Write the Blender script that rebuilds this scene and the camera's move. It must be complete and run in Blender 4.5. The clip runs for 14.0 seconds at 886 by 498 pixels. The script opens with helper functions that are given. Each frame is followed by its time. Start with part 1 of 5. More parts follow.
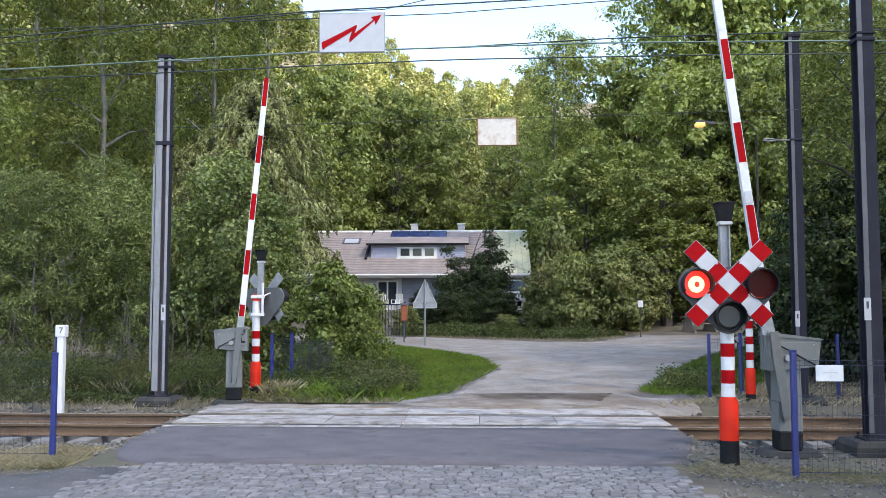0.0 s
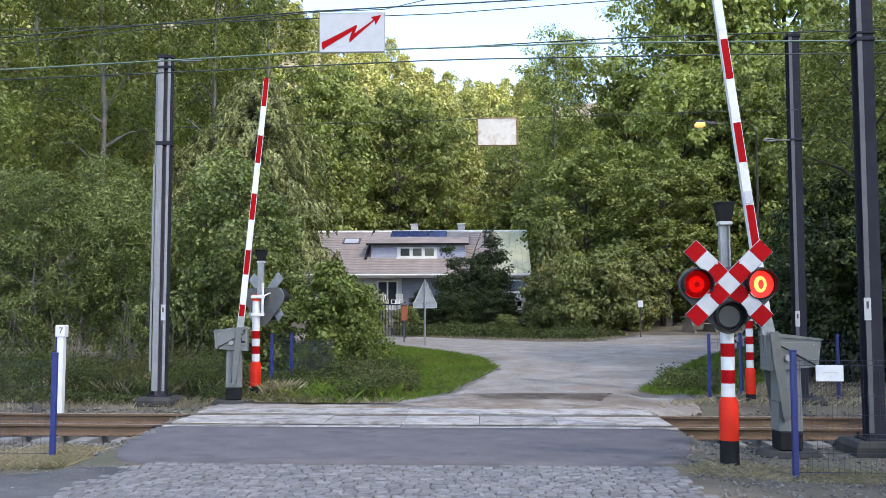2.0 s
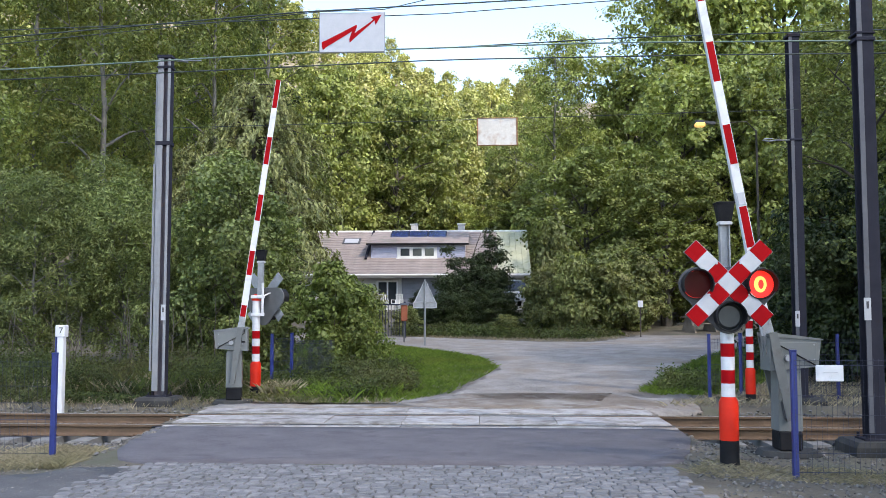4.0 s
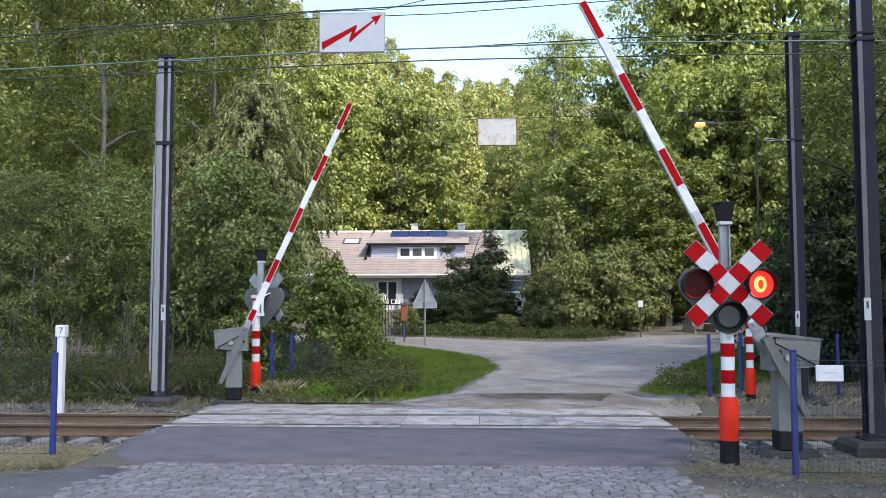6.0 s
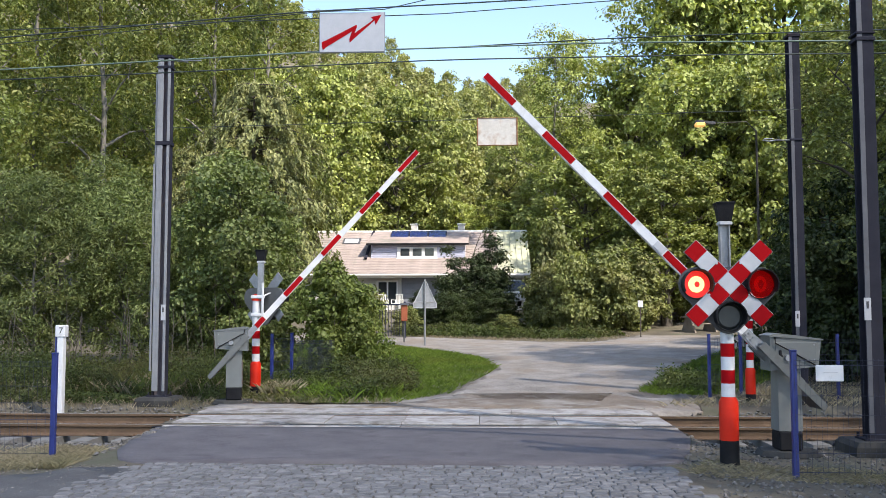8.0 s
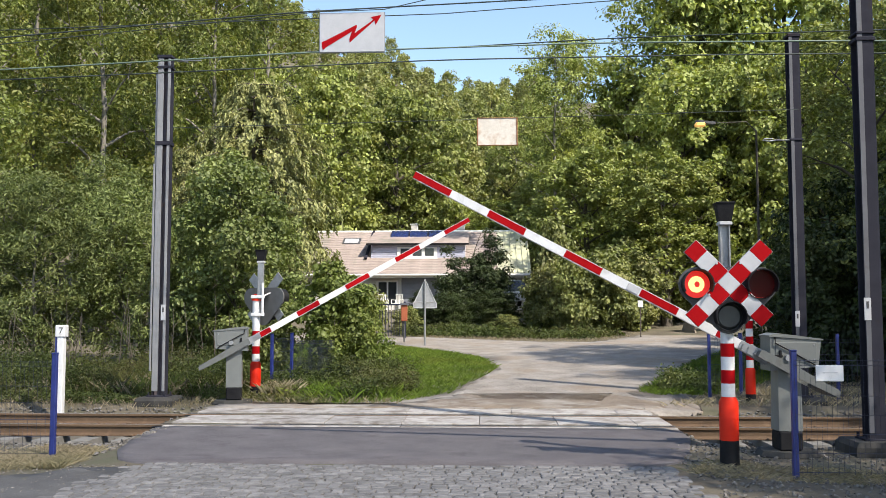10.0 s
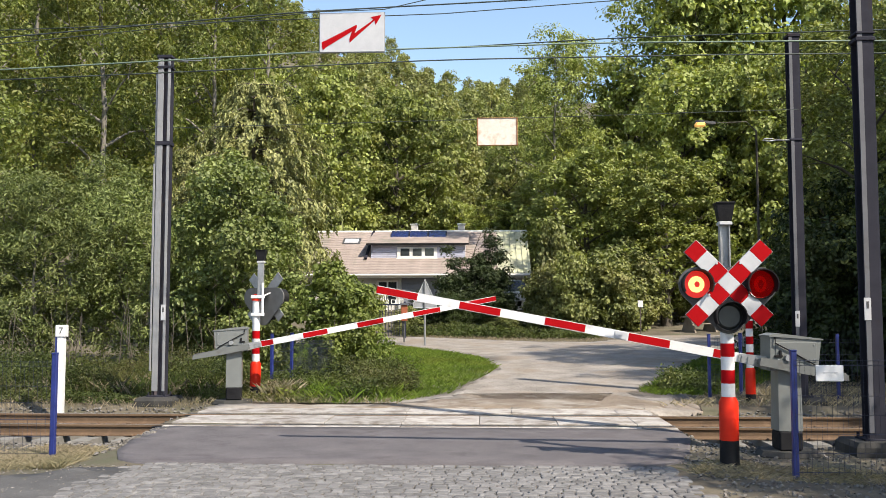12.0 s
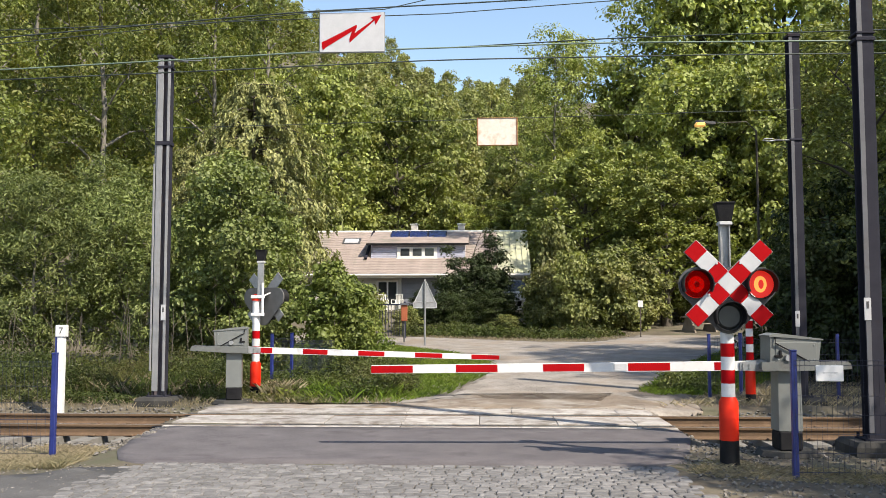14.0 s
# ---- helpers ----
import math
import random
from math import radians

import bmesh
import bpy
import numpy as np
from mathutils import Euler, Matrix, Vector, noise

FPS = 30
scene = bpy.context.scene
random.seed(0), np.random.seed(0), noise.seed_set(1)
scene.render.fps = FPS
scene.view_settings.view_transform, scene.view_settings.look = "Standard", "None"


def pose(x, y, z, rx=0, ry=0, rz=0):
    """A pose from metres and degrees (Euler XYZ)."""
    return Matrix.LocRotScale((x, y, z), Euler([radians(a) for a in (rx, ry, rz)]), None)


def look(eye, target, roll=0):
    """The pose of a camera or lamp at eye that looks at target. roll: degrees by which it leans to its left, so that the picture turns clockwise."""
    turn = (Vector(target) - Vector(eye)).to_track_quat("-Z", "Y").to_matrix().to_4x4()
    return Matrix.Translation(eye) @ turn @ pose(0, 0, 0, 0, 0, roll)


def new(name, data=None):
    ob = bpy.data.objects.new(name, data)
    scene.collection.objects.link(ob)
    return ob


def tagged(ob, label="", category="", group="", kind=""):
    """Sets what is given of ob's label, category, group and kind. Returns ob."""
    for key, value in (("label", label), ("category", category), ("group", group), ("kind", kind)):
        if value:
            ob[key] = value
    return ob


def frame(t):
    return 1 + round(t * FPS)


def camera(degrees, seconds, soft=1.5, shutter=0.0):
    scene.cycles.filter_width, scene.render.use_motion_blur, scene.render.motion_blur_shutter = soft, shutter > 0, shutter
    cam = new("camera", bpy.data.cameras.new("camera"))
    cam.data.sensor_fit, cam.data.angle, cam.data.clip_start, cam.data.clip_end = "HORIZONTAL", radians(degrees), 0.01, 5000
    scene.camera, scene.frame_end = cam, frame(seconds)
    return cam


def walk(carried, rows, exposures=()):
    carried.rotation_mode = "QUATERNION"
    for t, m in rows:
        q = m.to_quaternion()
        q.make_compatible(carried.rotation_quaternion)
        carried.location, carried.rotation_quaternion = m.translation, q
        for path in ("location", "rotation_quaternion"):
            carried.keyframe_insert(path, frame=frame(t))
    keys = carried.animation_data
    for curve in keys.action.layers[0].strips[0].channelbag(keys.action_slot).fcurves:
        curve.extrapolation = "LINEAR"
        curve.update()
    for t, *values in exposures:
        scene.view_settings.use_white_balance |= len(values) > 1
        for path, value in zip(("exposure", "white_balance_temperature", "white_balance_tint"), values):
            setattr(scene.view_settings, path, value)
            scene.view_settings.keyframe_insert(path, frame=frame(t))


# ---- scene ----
# ---- camera ----
cam = camera(50.8, 14.0, soft=0.8, shutter=0.3)
YAW, PITCH = 2.6, 4.02
EYE = pose(0, -15, 1.68, 90 + PITCH, 0, YAW)
walk(cam, [(0, EYE), (14, EYE)],
     exposures=[(0, 1.95, 6500, 14), (3.2, 1.92, 6500, 14), (5.5, 1.80, 6400, 14), (7, 1.58, 6350, 14), (8.2, 1.32, 6350, 13), (10.5, 0.92, 6450, 11), (12.5, 0.85, 6600, 11), (14, 0.84, 6650, 11)])

# ---- world and sun ----
SUN_EL, SUN_ROT = radians(46.5), radians(128.5)
SUN_DIR = Vector((math.sin(SUN_ROT) * math.cos(SUN_EL), math.cos(SUN_ROT) * math.cos(SUN_EL), math.sin(SUN_EL)))
world = bpy.data.worlds.new("world")
scene.world = world
world.use_nodes = True
wn = world.node_tree.nodes
sky = wn.new("ShaderNodeTexSky")
sky.sky_type = "NISHITA"
sky.sun_disc = False
sky.sun_elevation, sky.sun_rotation = SUN_EL, SUN_ROT
sky.air_density, sky.dust_density, sky.ozone_density = 1.2, 0.6, 1.5
wn["Background"].inputs["Strength"].default_value = 0.125
world.node_tree.links.new(sky.outputs["Color"], wn["Background"].inputs["Color"])
sun_data = bpy.data.lights.new("sun", "SUN")
sun_data.energy, sun_data.angle, sun_data.color = 5.0, radians(0.6), (1.0, 0.91, 0.76)
sun = new("sun", sun_data)
sun.matrix_world = look(SUN_DIR * 100, (0, 0, 0))


# ---- material helpers ----
def node_mat(name):
    m = bpy.data.materials.new(name)
    m.use_nodes = True
    nt = m.node_tree
    return m, nt, nt.nodes["Principled BSDF"]


def noise_ramp(nt, coord, scale, stops, detail=5.0, rough=0.6, distort=0.0):
    n = nt.nodes.new("ShaderNodeTexNoise")
    n.inputs["Scale"].default_value, n.inputs["Detail"].default_value = scale, detail
    n.inputs["Roughness"].default_value, n.inputs["Distortion"].default_value = rough, distort
    nt.links.new(coord, n.inputs["Vector"])
    r = nt.nodes.new("ShaderNodeValToRGB")
    els = r.color_ramp.elements
    while len(els) < len(stops):
        els.new(0.5)
    for e, (p, c) in zip(els, stops):
        e.position, e.color = p, (*c, 1)
    nt.links.new(n.outputs["Fac"], r.inputs["Fac"])
    return r.outputs["Color"], n.outputs["Fac"]


def mixc(nt, fac, a, b, mode="MIX"):
    x = nt.nodes.new("ShaderNodeMix")
    x.data_type, x.blend_type = "RGBA", mode
    for sock, v in ((x.inputs[0], fac), (x.inputs[6], a), (x.inputs[7], b)):
        if isinstance(v, (int, float)):
            sock.default_value = v
        elif isinstance(v, tuple):
            sock.default_value = (*v, 1)
        else:
            nt.links.new(v, sock)
    return x.outputs[2]


def coords(nt, world_space):
    if world_space:
        return nt.nodes.new("ShaderNodeNewGeometry").outputs["Position"]
    return nt.nodes.new("ShaderNodeTexCoord").outputs["Object"]


def bumped(nt, bsdf, height, strength, distance=0.01):
    b = nt.nodes.new("ShaderNodeBump")
    b.inputs["Strength"].default_value, b.inputs["Distance"].default_value = strength, distance
    nt.links.new(height, b.inputs["Height"])
    nt.links.new(b.outputs["Normal"], bsdf.inputs["Normal"])


def surface(name, dark, light, scale, rough=0.7, metal=0.0, grain=0.3, fine=None, stain=None, stain_scale=1.5,
            stain_at=(0.55, 0.7), world_space=False, vary=0.0, island=False):
    """Two-scale procedural paint, stone or metal: broad tone, fine grain, and a stain colour of its own shape."""
    m, nt, b = node_mat(name)
    co = coords(nt, world_space)
    col, _ = noise_ramp(nt, co, scale, [(0.3, dark), (0.7, light)])
    fcol, ffac = noise_ramp(nt, co, fine or scale * 9, [(0.25, (0.72, 0.72, 0.72)), (0.75, (1.18, 1.18, 1.18))], 6)
    col = mixc(nt, grain, col, mixc(nt, 1.0, col, fcol, "MULTIPLY"))
    if stain:
        _, sf = noise_ramp(nt, co, stain_scale, [(0, (0, 0, 0)), (1, (1, 1, 1))], 7, 0.65, 0.4)
        r = nt.nodes.new("ShaderNodeMapRange")
        r.inputs["From Min"].default_value, r.inputs["From Max"].default_value = stain_at
        nt.links.new(sf, r.inputs["Value"])
        col = mixc(nt, r.outputs["Result"], col, stain)
    if vary:
        if island:
            rnd = nt.nodes.new("ShaderNodeNewGeometry").outputs["Random Per Island"]
        else:
            rnd = nt.nodes.new("ShaderNodeObjectInfo").outputs["Random"]
        r = nt.nodes.new("ShaderNodeMapRange")
        r.inputs["To Min"].default_value, r.inputs["To Max"].default_value = 1 - vary, 1 + vary
        nt.links.new(rnd, r.inputs["Value"])
        col = mixc(nt, 1.0, col, r.outputs["Result"], "MULTIPLY")
    nt.links.new(col, b.inputs["Base Color"])
    b.inputs["Roughness"].default_value, b.inputs["Metallic"].default_value = rough, metal
    bumped(nt, b, ffac, grain)
    return m


def leaf_mat(name, dark, light, accent, accent_amount=0.12, translucent=0.32, clump=0.9):
    """Leaves: tone by clump, by leaf and by plant, with some light coming through."""
    m, nt, b = node_mat(name)
    geo = nt.nodes.new("ShaderNodeNewGeometry")
    rnd = nt.nodes.new("ShaderNodeObjectInfo").outputs["Random"]
    col, _ = noise_ramp(nt, geo.outputs["Position"], clump, [(0.3, dark), (0.7, light)], 3)
    r = nt.nodes.new("ShaderNodeValToRGB")
    els = r.color_ramp.elements
    els[0].position, els[0].color = 0.0, (0.50, 0.52, 0.50, 1)
    els[1].position, els[1].color = 1.0, (1.50, 1.46, 1.42, 1)
    nt.links.new(geo.outputs["Random Per Island"], r.inputs["Fac"])
    col = mixc(nt, 1.0, col, r.outputs["Color"], "MULTIPLY")
    _, af = noise_ramp(nt, geo.outputs["Position"], 0.55, [(0, (0, 0, 0)), (1, (1, 1, 1))], 4)
    a = nt.nodes.new("ShaderNodeMapRange")
    a.inputs["From Min"].default_value, a.inputs["From Max"].default_value = 0.5, 0.75
    a.inputs["To Max"].default_value = accent_amount * 4
    nt.links.new(af, a.inputs["Value"])
    col = mixc(nt, a.outputs["Result"], col, accent)
    v = nt.nodes.new("ShaderNodeMapRange")
    v.inputs["To Min"].default_value, v.inputs["To Max"].default_value = 0.8, 1.2
    nt.links.new(rnd, v.inputs["Value"])
    col = mixc(nt, 1.0, col, v.outputs["Result"], "MULTIPLY")
    nt.links.new(col, b.inputs["Base Color"])
    b.inputs["Roughness"].default_value = 0.5
    b.inputs["Specular IOR Level"].default_value = 0.3
    t = nt.nodes.new("ShaderNodeBsdfTranslucent")
    nt.links.new(mixc(nt, 1.0, col, (1.25, 1.3, 0.6), "MULTIPLY"), t.inputs["Color"])
    mx = nt.nodes.new("ShaderNodeMixShader")
    mx.inputs[0].default_value = translucent
    nt.links.new(b.outputs["BSDF"], mx.inputs[1])
    nt.links.new(t.outputs["BSDF"], mx.inputs[2])
    nt.links.new(mx.outputs["Shader"], nt.nodes["Material Output"].inputs["Surface"])
    return m


def glow_mat(name, colour, strength):
    m, nt, b = node_mat(name)
    b.inputs["Base Color"].default_value = (*colour, 1)
    b.inputs["Emission Color"].default_value = (*colour, 1)
    b.inputs["Emission Strength"].default_value = strength
    return m


# ---- materials ----
M_RED = surface("red_paint", (0.286, 0.003, 0.005), (0.340, 0.004, 0.007), 3, 0.55, grain=0.12, stain=(0.231, 0.004, 0.007))
M_RED.node_tree.nodes["Principled BSDF"].inputs["Specular IOR Level"].default_value = 0.06
M_ORANGE = surface("orange_red_paint", (0.48, 0.018, 0.007), (0.60, 0.028, 0.010), 3, 0.4, grain=0.15, stain=(0.45, 0.03, 0.02))
M_WHITE = surface("white_paint", (0.574, 0.574, 0.588), (0.656, 0.656, 0.664), 3, 0.45, grain=0.12, stain=(0.476, 0.467, 0.454), stain_scale=4)
M_SHEET = surface("reflective_white", (0.395, 0.398, 0.420), (0.455, 0.458, 0.480), 6, 0.5, grain=0.1)
M_BLACK = surface("black_paint", (0.008, 0.008, 0.010), (0.018, 0.018, 0.020), 4, 0.65, grain=0.3, stain=(0.03, 0.028, 0.026))
for _m in (M_BLACK, M_ORANGE):
    _m.node_tree.nodes["Principled BSDF"].inputs["Specular IOR Level"].default_value = 0.12
M_BOARD = surface("dark_board", (0.045, 0.045, 0.048), (0.07, 0.07, 0.075), 5, 0.55, grain=0.2)
M_GREYBOX = surface("grey_enamel", (0.118, 0.127, 0.126), (0.150, 0.159, 0.157), 2.5, 0.5, grain=0.12, stain=(0.116, 0.116, 0.110), stain_scale=3)
M_ARM = surface("grey_arm_paint", (0.095, 0.101, 0.100), (0.125, 0.132, 0.130), 2.5, 0.55, grain=0.15, stain=(0.08, 0.075, 0.07), stain_scale=3)
M_GALV = surface("galvanised_steel", (0.245, 0.252, 0.266), (0.346, 0.353, 0.367), 5, 0.48, 0.55, grain=0.25, stain=(0.216, 0.202, 0.194))
# Mast body near-black: shade from the wood is in the colour.
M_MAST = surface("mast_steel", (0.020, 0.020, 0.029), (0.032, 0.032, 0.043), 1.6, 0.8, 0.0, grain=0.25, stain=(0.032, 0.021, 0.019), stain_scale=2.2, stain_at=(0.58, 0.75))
# Paler copy of that steel for flange faces in the light.
M_MASTLIGHT = surface("mast_steel_lit", (0.190, 0.192, 0.205), (0.255, 0.257, 0.268), 1.6, 0.6, 0.1, grain=0.25, stain=(0.159, 0.145, 0.136))
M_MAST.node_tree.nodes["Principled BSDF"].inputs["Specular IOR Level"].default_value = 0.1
# Lit tone for the left flange edge of the right-hand masts.
M_MASTMID = surface("mast_steel_lit_edge", (0.070, 0.072, 0.086), (0.110, 0.112, 0.126), 1.6, 0.65, 0.0, grain=0.25, stain=(0.07, 0.06, 0.055))
M_WEB = surface("mast_web", (0.075, 0.063, 0.075), (0.128, 0.105, 0.120), 1.6, 0.7, 0.1, grain=0.3, stain=(0.150, 0.090, 0.068), stain_scale=2.2)
M_RUST = surface("rail_rust", (0.085, 0.052, 0.030), (0.135, 0.085, 0.050), 2, 0.85, 0.1, grain=0.4, stain=(0.17, 0.105, 0.065), stain_scale=3)
M_RAILTOP = surface("rail_head_steel", (0.32, 0.30, 0.29), (0.45, 0.43, 0.42), 3, 0.35, 0.8, grain=0.2)
M_BLUE = surface("blue_coating", (0.010, 0.018, 0.11), (0.016, 0.028, 0.17), 4, 0.45, grain=0.2, stain=(0.03, 0.04, 0.10))
M_WIRE = surface("fence_wire", (0.007, 0.011, 0.030), (0.015, 0.020, 0.045), 8, 0.5, grain=0.2)
M_CABLE = surface("copper_wire", (0.035, 0.045, 0.042), (0.06, 0.075, 0.07), 3, 0.6, 0.4, grain=0.2)
M_CABLEGREEN = surface("weathered_copper_wire", (0.12, 0.17, 0.13), (0.17, 0.23, 0.18), 3, 0.6, 0.2, grain=0.2)
M_CONCRETE = surface("old_concrete", (0.144, 0.138, 0.126), (0.216, 0.204, 0.186), 2.5, 0.88, grain=0.5, stain=(0.102, 0.096, 0.084), stain_scale=2)
# Tree shade on the footings is put into this concrete's base colour.
M_SHADECON = surface("shaded_concrete", (0.018, 0.017, 0.017), (0.037, 0.036, 0.033), 2.5, 0.88, grain=0.5, stain=(0.055, 0.050, 0.045), stain_scale=2)
M_PANEL = surface("crossing_concrete", (0.262, 0.244, 0.232), (0.410, 0.388, 0.366), 2.4, 0.85, grain=0.8, fine=26, stain=(0.140, 0.116, 0.096), stain_scale=2.9, stain_at=(0.46, 0.66), world_space=True, vary=0.14)
M_ASPHALT = surface("asphalt", (0.074, 0.067, 0.073), (0.120, 0.109, 0.114), 1.7, 0.88, grain=0.7, fine=60, stain=(0.060, 0.052, 0.057), stain_scale=1.6, world_space=True)
M_SETT = surface("granite_sett", (0.110, 0.106, 0.106), (0.186, 0.180, 0.177), 7, 0.78, grain=0.5, fine=60, stain=(0.070, 0.065, 0.061), stain_scale=3, world_space=True, vary=0.22)
M_SETTS = surface("granite_sett_far", (0.110, 0.106, 0.106), (0.186, 0.180, 0.177), 7, 0.78, grain=0.5, fine=60, stain=(0.070, 0.065, 0.061), stain_scale=3, world_space=True, vary=0.22, island=True)
M_STONE = surface("ballast_stone", (0.084, 0.075, 0.066), (0.180, 0.168, 0.153), 5, 0.9, grain=0.5, world_space=True, vary=0.35, island=True)
M_GRAVEL = surface("gravel_road", (0.165, 0.147, 0.130), (0.300, 0.274, 0.250), 1.5, 0.95, grain=1.0, fine=19, stain=(0.200, 0.160, 0.122), stain_scale=0.6, stain_at=(0.50, 0.66), world_space=True)
M_SOIL = surface("verge_soil", (0.070, 0.057, 0.039), (0.135, 0.115, 0.080), 0.9, 0.95, grain=0.8, fine=22, stain=(0.061, 0.066, 0.033), stain_scale=0.6, stain_at=(0.52, 0.72), world_space=True)
M_DIRT = surface("trodden_dirt", (0.120, 0.092, 0.068), (0.215, 0.175, 0.138), 1.6, 0.95, grain=1.0, fine=24, stain=(0.270, 0.245, 0.215), stain_scale=1.1, stain_at=(0.50, 0.62), world_space=True)
M_SHOULDER = surface("shoulder_gravel", (0.050, 0.049, 0.050), (0.105, 0.101, 0.100), 1.4, 0.95, grain=0.9, fine=40, stain=(0.12, 0.105, 0.08), stain_scale=0.9, world_space=True)
M_BARK = surface("bark", (0.045, 0.036, 0.028), (0.10, 0.085, 0.068), 5, 0.9, grain=0.6, stain=(0.07, 0.085, 0.04))
M_PALEBARK = surface("pale_bark", (0.120, 0.108, 0.090), (0.204, 0.186, 0.162), 4, 0.85, grain=0.5, stain=(0.048, 0.042, 0.036), stain_scale=3)
L_OAK = leaf_mat("leaf_oak", (0.162, 0.202, 0.058), (0.295, 0.335, 0.104), (0.400, 0.360, 0.105))
# Canopy shade on the right is put into this leaf colour.
L_SHADED = leaf_mat("leaf_shaded", (0.021, 0.036, 0.012), (0.047, 0.066, 0.022), (0.085, 0.095, 0.030))
L_MID = leaf_mat("leaf_wood_edge", (0.125, 0.152, 0.044), (0.215, 0.240, 0.076), (0.310, 0.260, 0.078), 0.14)
L_LIGHT = leaf_mat("leaf_ash", (0.120, 0.156, 0.044), (0.198, 0.224, 0.070), (0.273, 0.230, 0.051), 0.2, 0.42)
L_HAZEL = leaf_mat("leaf_hazel", (0.105, 0.142, 0.044), (0.205, 0.240, 0.086), (0.290, 0.280, 0.110), 0.08)
L_WILLOW = leaf_mat("leaf_willow", (0.120, 0.158, 0.054), (0.212, 0.245, 0.094), (0.266, 0.243, 0.093), 0.08)
L_SPRUCE = leaf_mat("needle_spruce", (0.155, 0.172, 0.066), (0.280, 0.285, 0.120), (0.33, 0.29, 0.115), 0.08, 0.15)
L_HEDGE = leaf_mat("leaf_hedge", (0.120, 0.142, 0.048), (0.210, 0.226, 0.084), (0.250, 0.205, 0.095), 0.12)
L_YEW = leaf_mat("needle_yew", (0.020, 0.034, 0.012), (0.042, 0.060, 0.020), (0.085, 0.105, 0.034), 0.10, 0.12)
L_SHRUB = leaf_mat("leaf_shrub", (0.100, 0.142, 0.034), (0.190, 0.230, 0.062), (0.285, 0.270, 0.085), 0.10)
L_HILL = leaf_mat("leaf_hillside", (0.142, 0.170, 0.062), (0.250, 0.265, 0.104), (0.375, 0.305, 0.112), 0.12, 0.35, 0.25)
L_GRASS = leaf_mat("grass_blade", (0.071, 0.121, 0.017), (0.143, 0.204, 0.031), (0.238, 0.209, 0.063), 0.10, 0.4)
L_WEED = leaf_mat("weed_leaf", (0.042, 0.064, 0.016), (0.092, 0.112, 0.030), (0.185, 0.142, 0.068), 0.14, 0.35)
L_DRY = leaf_mat("dry_grass", (0.205, 0.172, 0.122), (0.328, 0.279, 0.215), (0.131, 0.139, 0.061), 0.12, 0.3)


# ---- mesh helpers ----
def box(bm, c, s, bev=0.0, m=None):
    """A box of centre c and size s with chamfered edges."""
    h = [v / 2 for v in s]
    b = min(bev, min(h) * 0.9)
    pts = []
    for sx in (-1, 1):
        for sy in (-1, 1):
            for sz in (-1, 1):
                if b <= 0:
                    pts.append((sx * h[0], sy * h[1], sz * h[2]))
                else:
                    pts += [(sx * h[0], sy * (h[1] - b), sz * (h[2] - b)), (sx * (h[0] - b), sy * h[1], sz * (h[2] - b)),
                            (sx * (h[0] - b), sy * (h[1] - b), sz * h[2])]
    return hull(bm, [Vector(p) + Vector(c) for p in pts], m)


def hull(bm, pts, m=None):
    vs = [bm.verts.new(m @ Vector(p) if m else p) for p in pts]
    r = bmesh.ops.convex_hull(bm, input=vs)
    bmesh.ops.delete(bm, geom=list({g for g in r["geom_interior"] + r["geom_unused"] if isinstance(g, bmesh.types.BMVert)}), context="VERTS")
    return bm


def tube(bm, pts, radii, n=10, caps=True):
    """A tapered round tube through the points."""
    pts = [Vector(p) for p in pts]
    rings = []
    for i, p in enumerate(pts):
        d = (pts[min(i + 1, len(pts) - 1)] - pts[max(i - 1, 0)]).normalized()
        a = d.cross(Vector((0, 0, 1)) if abs(d.z) < 0.9 else Vector((0, 1, 0))).normalized()
        b = d.cross(a)
        r = radii[i] if isinstance(radii, (list, tuple)) else radii
        rings.append([bm.verts.new(p + (a * math.cos(k * math.tau / n) + b * math.sin(k * math.tau / n)) * r) for k in range(n)])
    for r0, r1 in zip(rings, rings[1:]):
        for k in range(n):
            f = bm.faces.new((r0[k], r0[(k + 1) % n], r1[(k + 1) % n], r1[k]))
            f.smooth = True
    if caps:
        for ring in (rings[0], rings[-1][::-1]):
            bm.faces.new([bm.verts.new(v.co) for v in ring])
    return bm


def prism(bm, outline, y0, y1, m=None):
    """An outline in x and z, drawn out from y0 to y1."""
    a = [bm.verts.new(m @ Vector((x, y0, z)) if m else (x, y0, z)) for x, z in outline]
    b = [bm.verts.new(m @ Vector((x, y1, z)) if m else (x, y1, z)) for x, z in outline]
    n = len(a)
    bm.faces.new(a)
    bm.faces.new(b[::-1])
    for k in range(n):
        bm.faces.new((a[k], b[k], b[(k + 1) % n], a[(k + 1) % n]))
    return bm


def disc_pts(cx, cz, r, n=28, a0=0.0, a1=math.tau):
    return [(cx + r * math.cos(a0 + (a1 - a0) * k / n), cz + r * math.sin(a0 + (a1 - a0) * k / n)) for k in range(n)]


def mesh_of(name, bm, material):
    bmesh.ops.recalc_face_normals(bm, faces=bm.faces)
    me = bpy.data.meshes.new(name)
    bm.to_mesh(me)
    bm.free()
    me.materials.append(material)
    return me


def part(name, bm, material, parent=None, label="", at=None):
    me = bm if isinstance(bm, bpy.types.Mesh) else mesh_of(name, bm, material)
    ob = new(name, me)
    ob.parent = parent
    if at is not None:
        ob.matrix_basis = at
    return tagged(ob, label) if label else ob


def thing(name, m, label, category, group="", kind=""):
    ob = new(name)
    ob.empty_display_size = 0.2
    ob.matrix_basis = m
    return tagged(ob, label, category, group, kind)


def B():
    return bmesh.new()


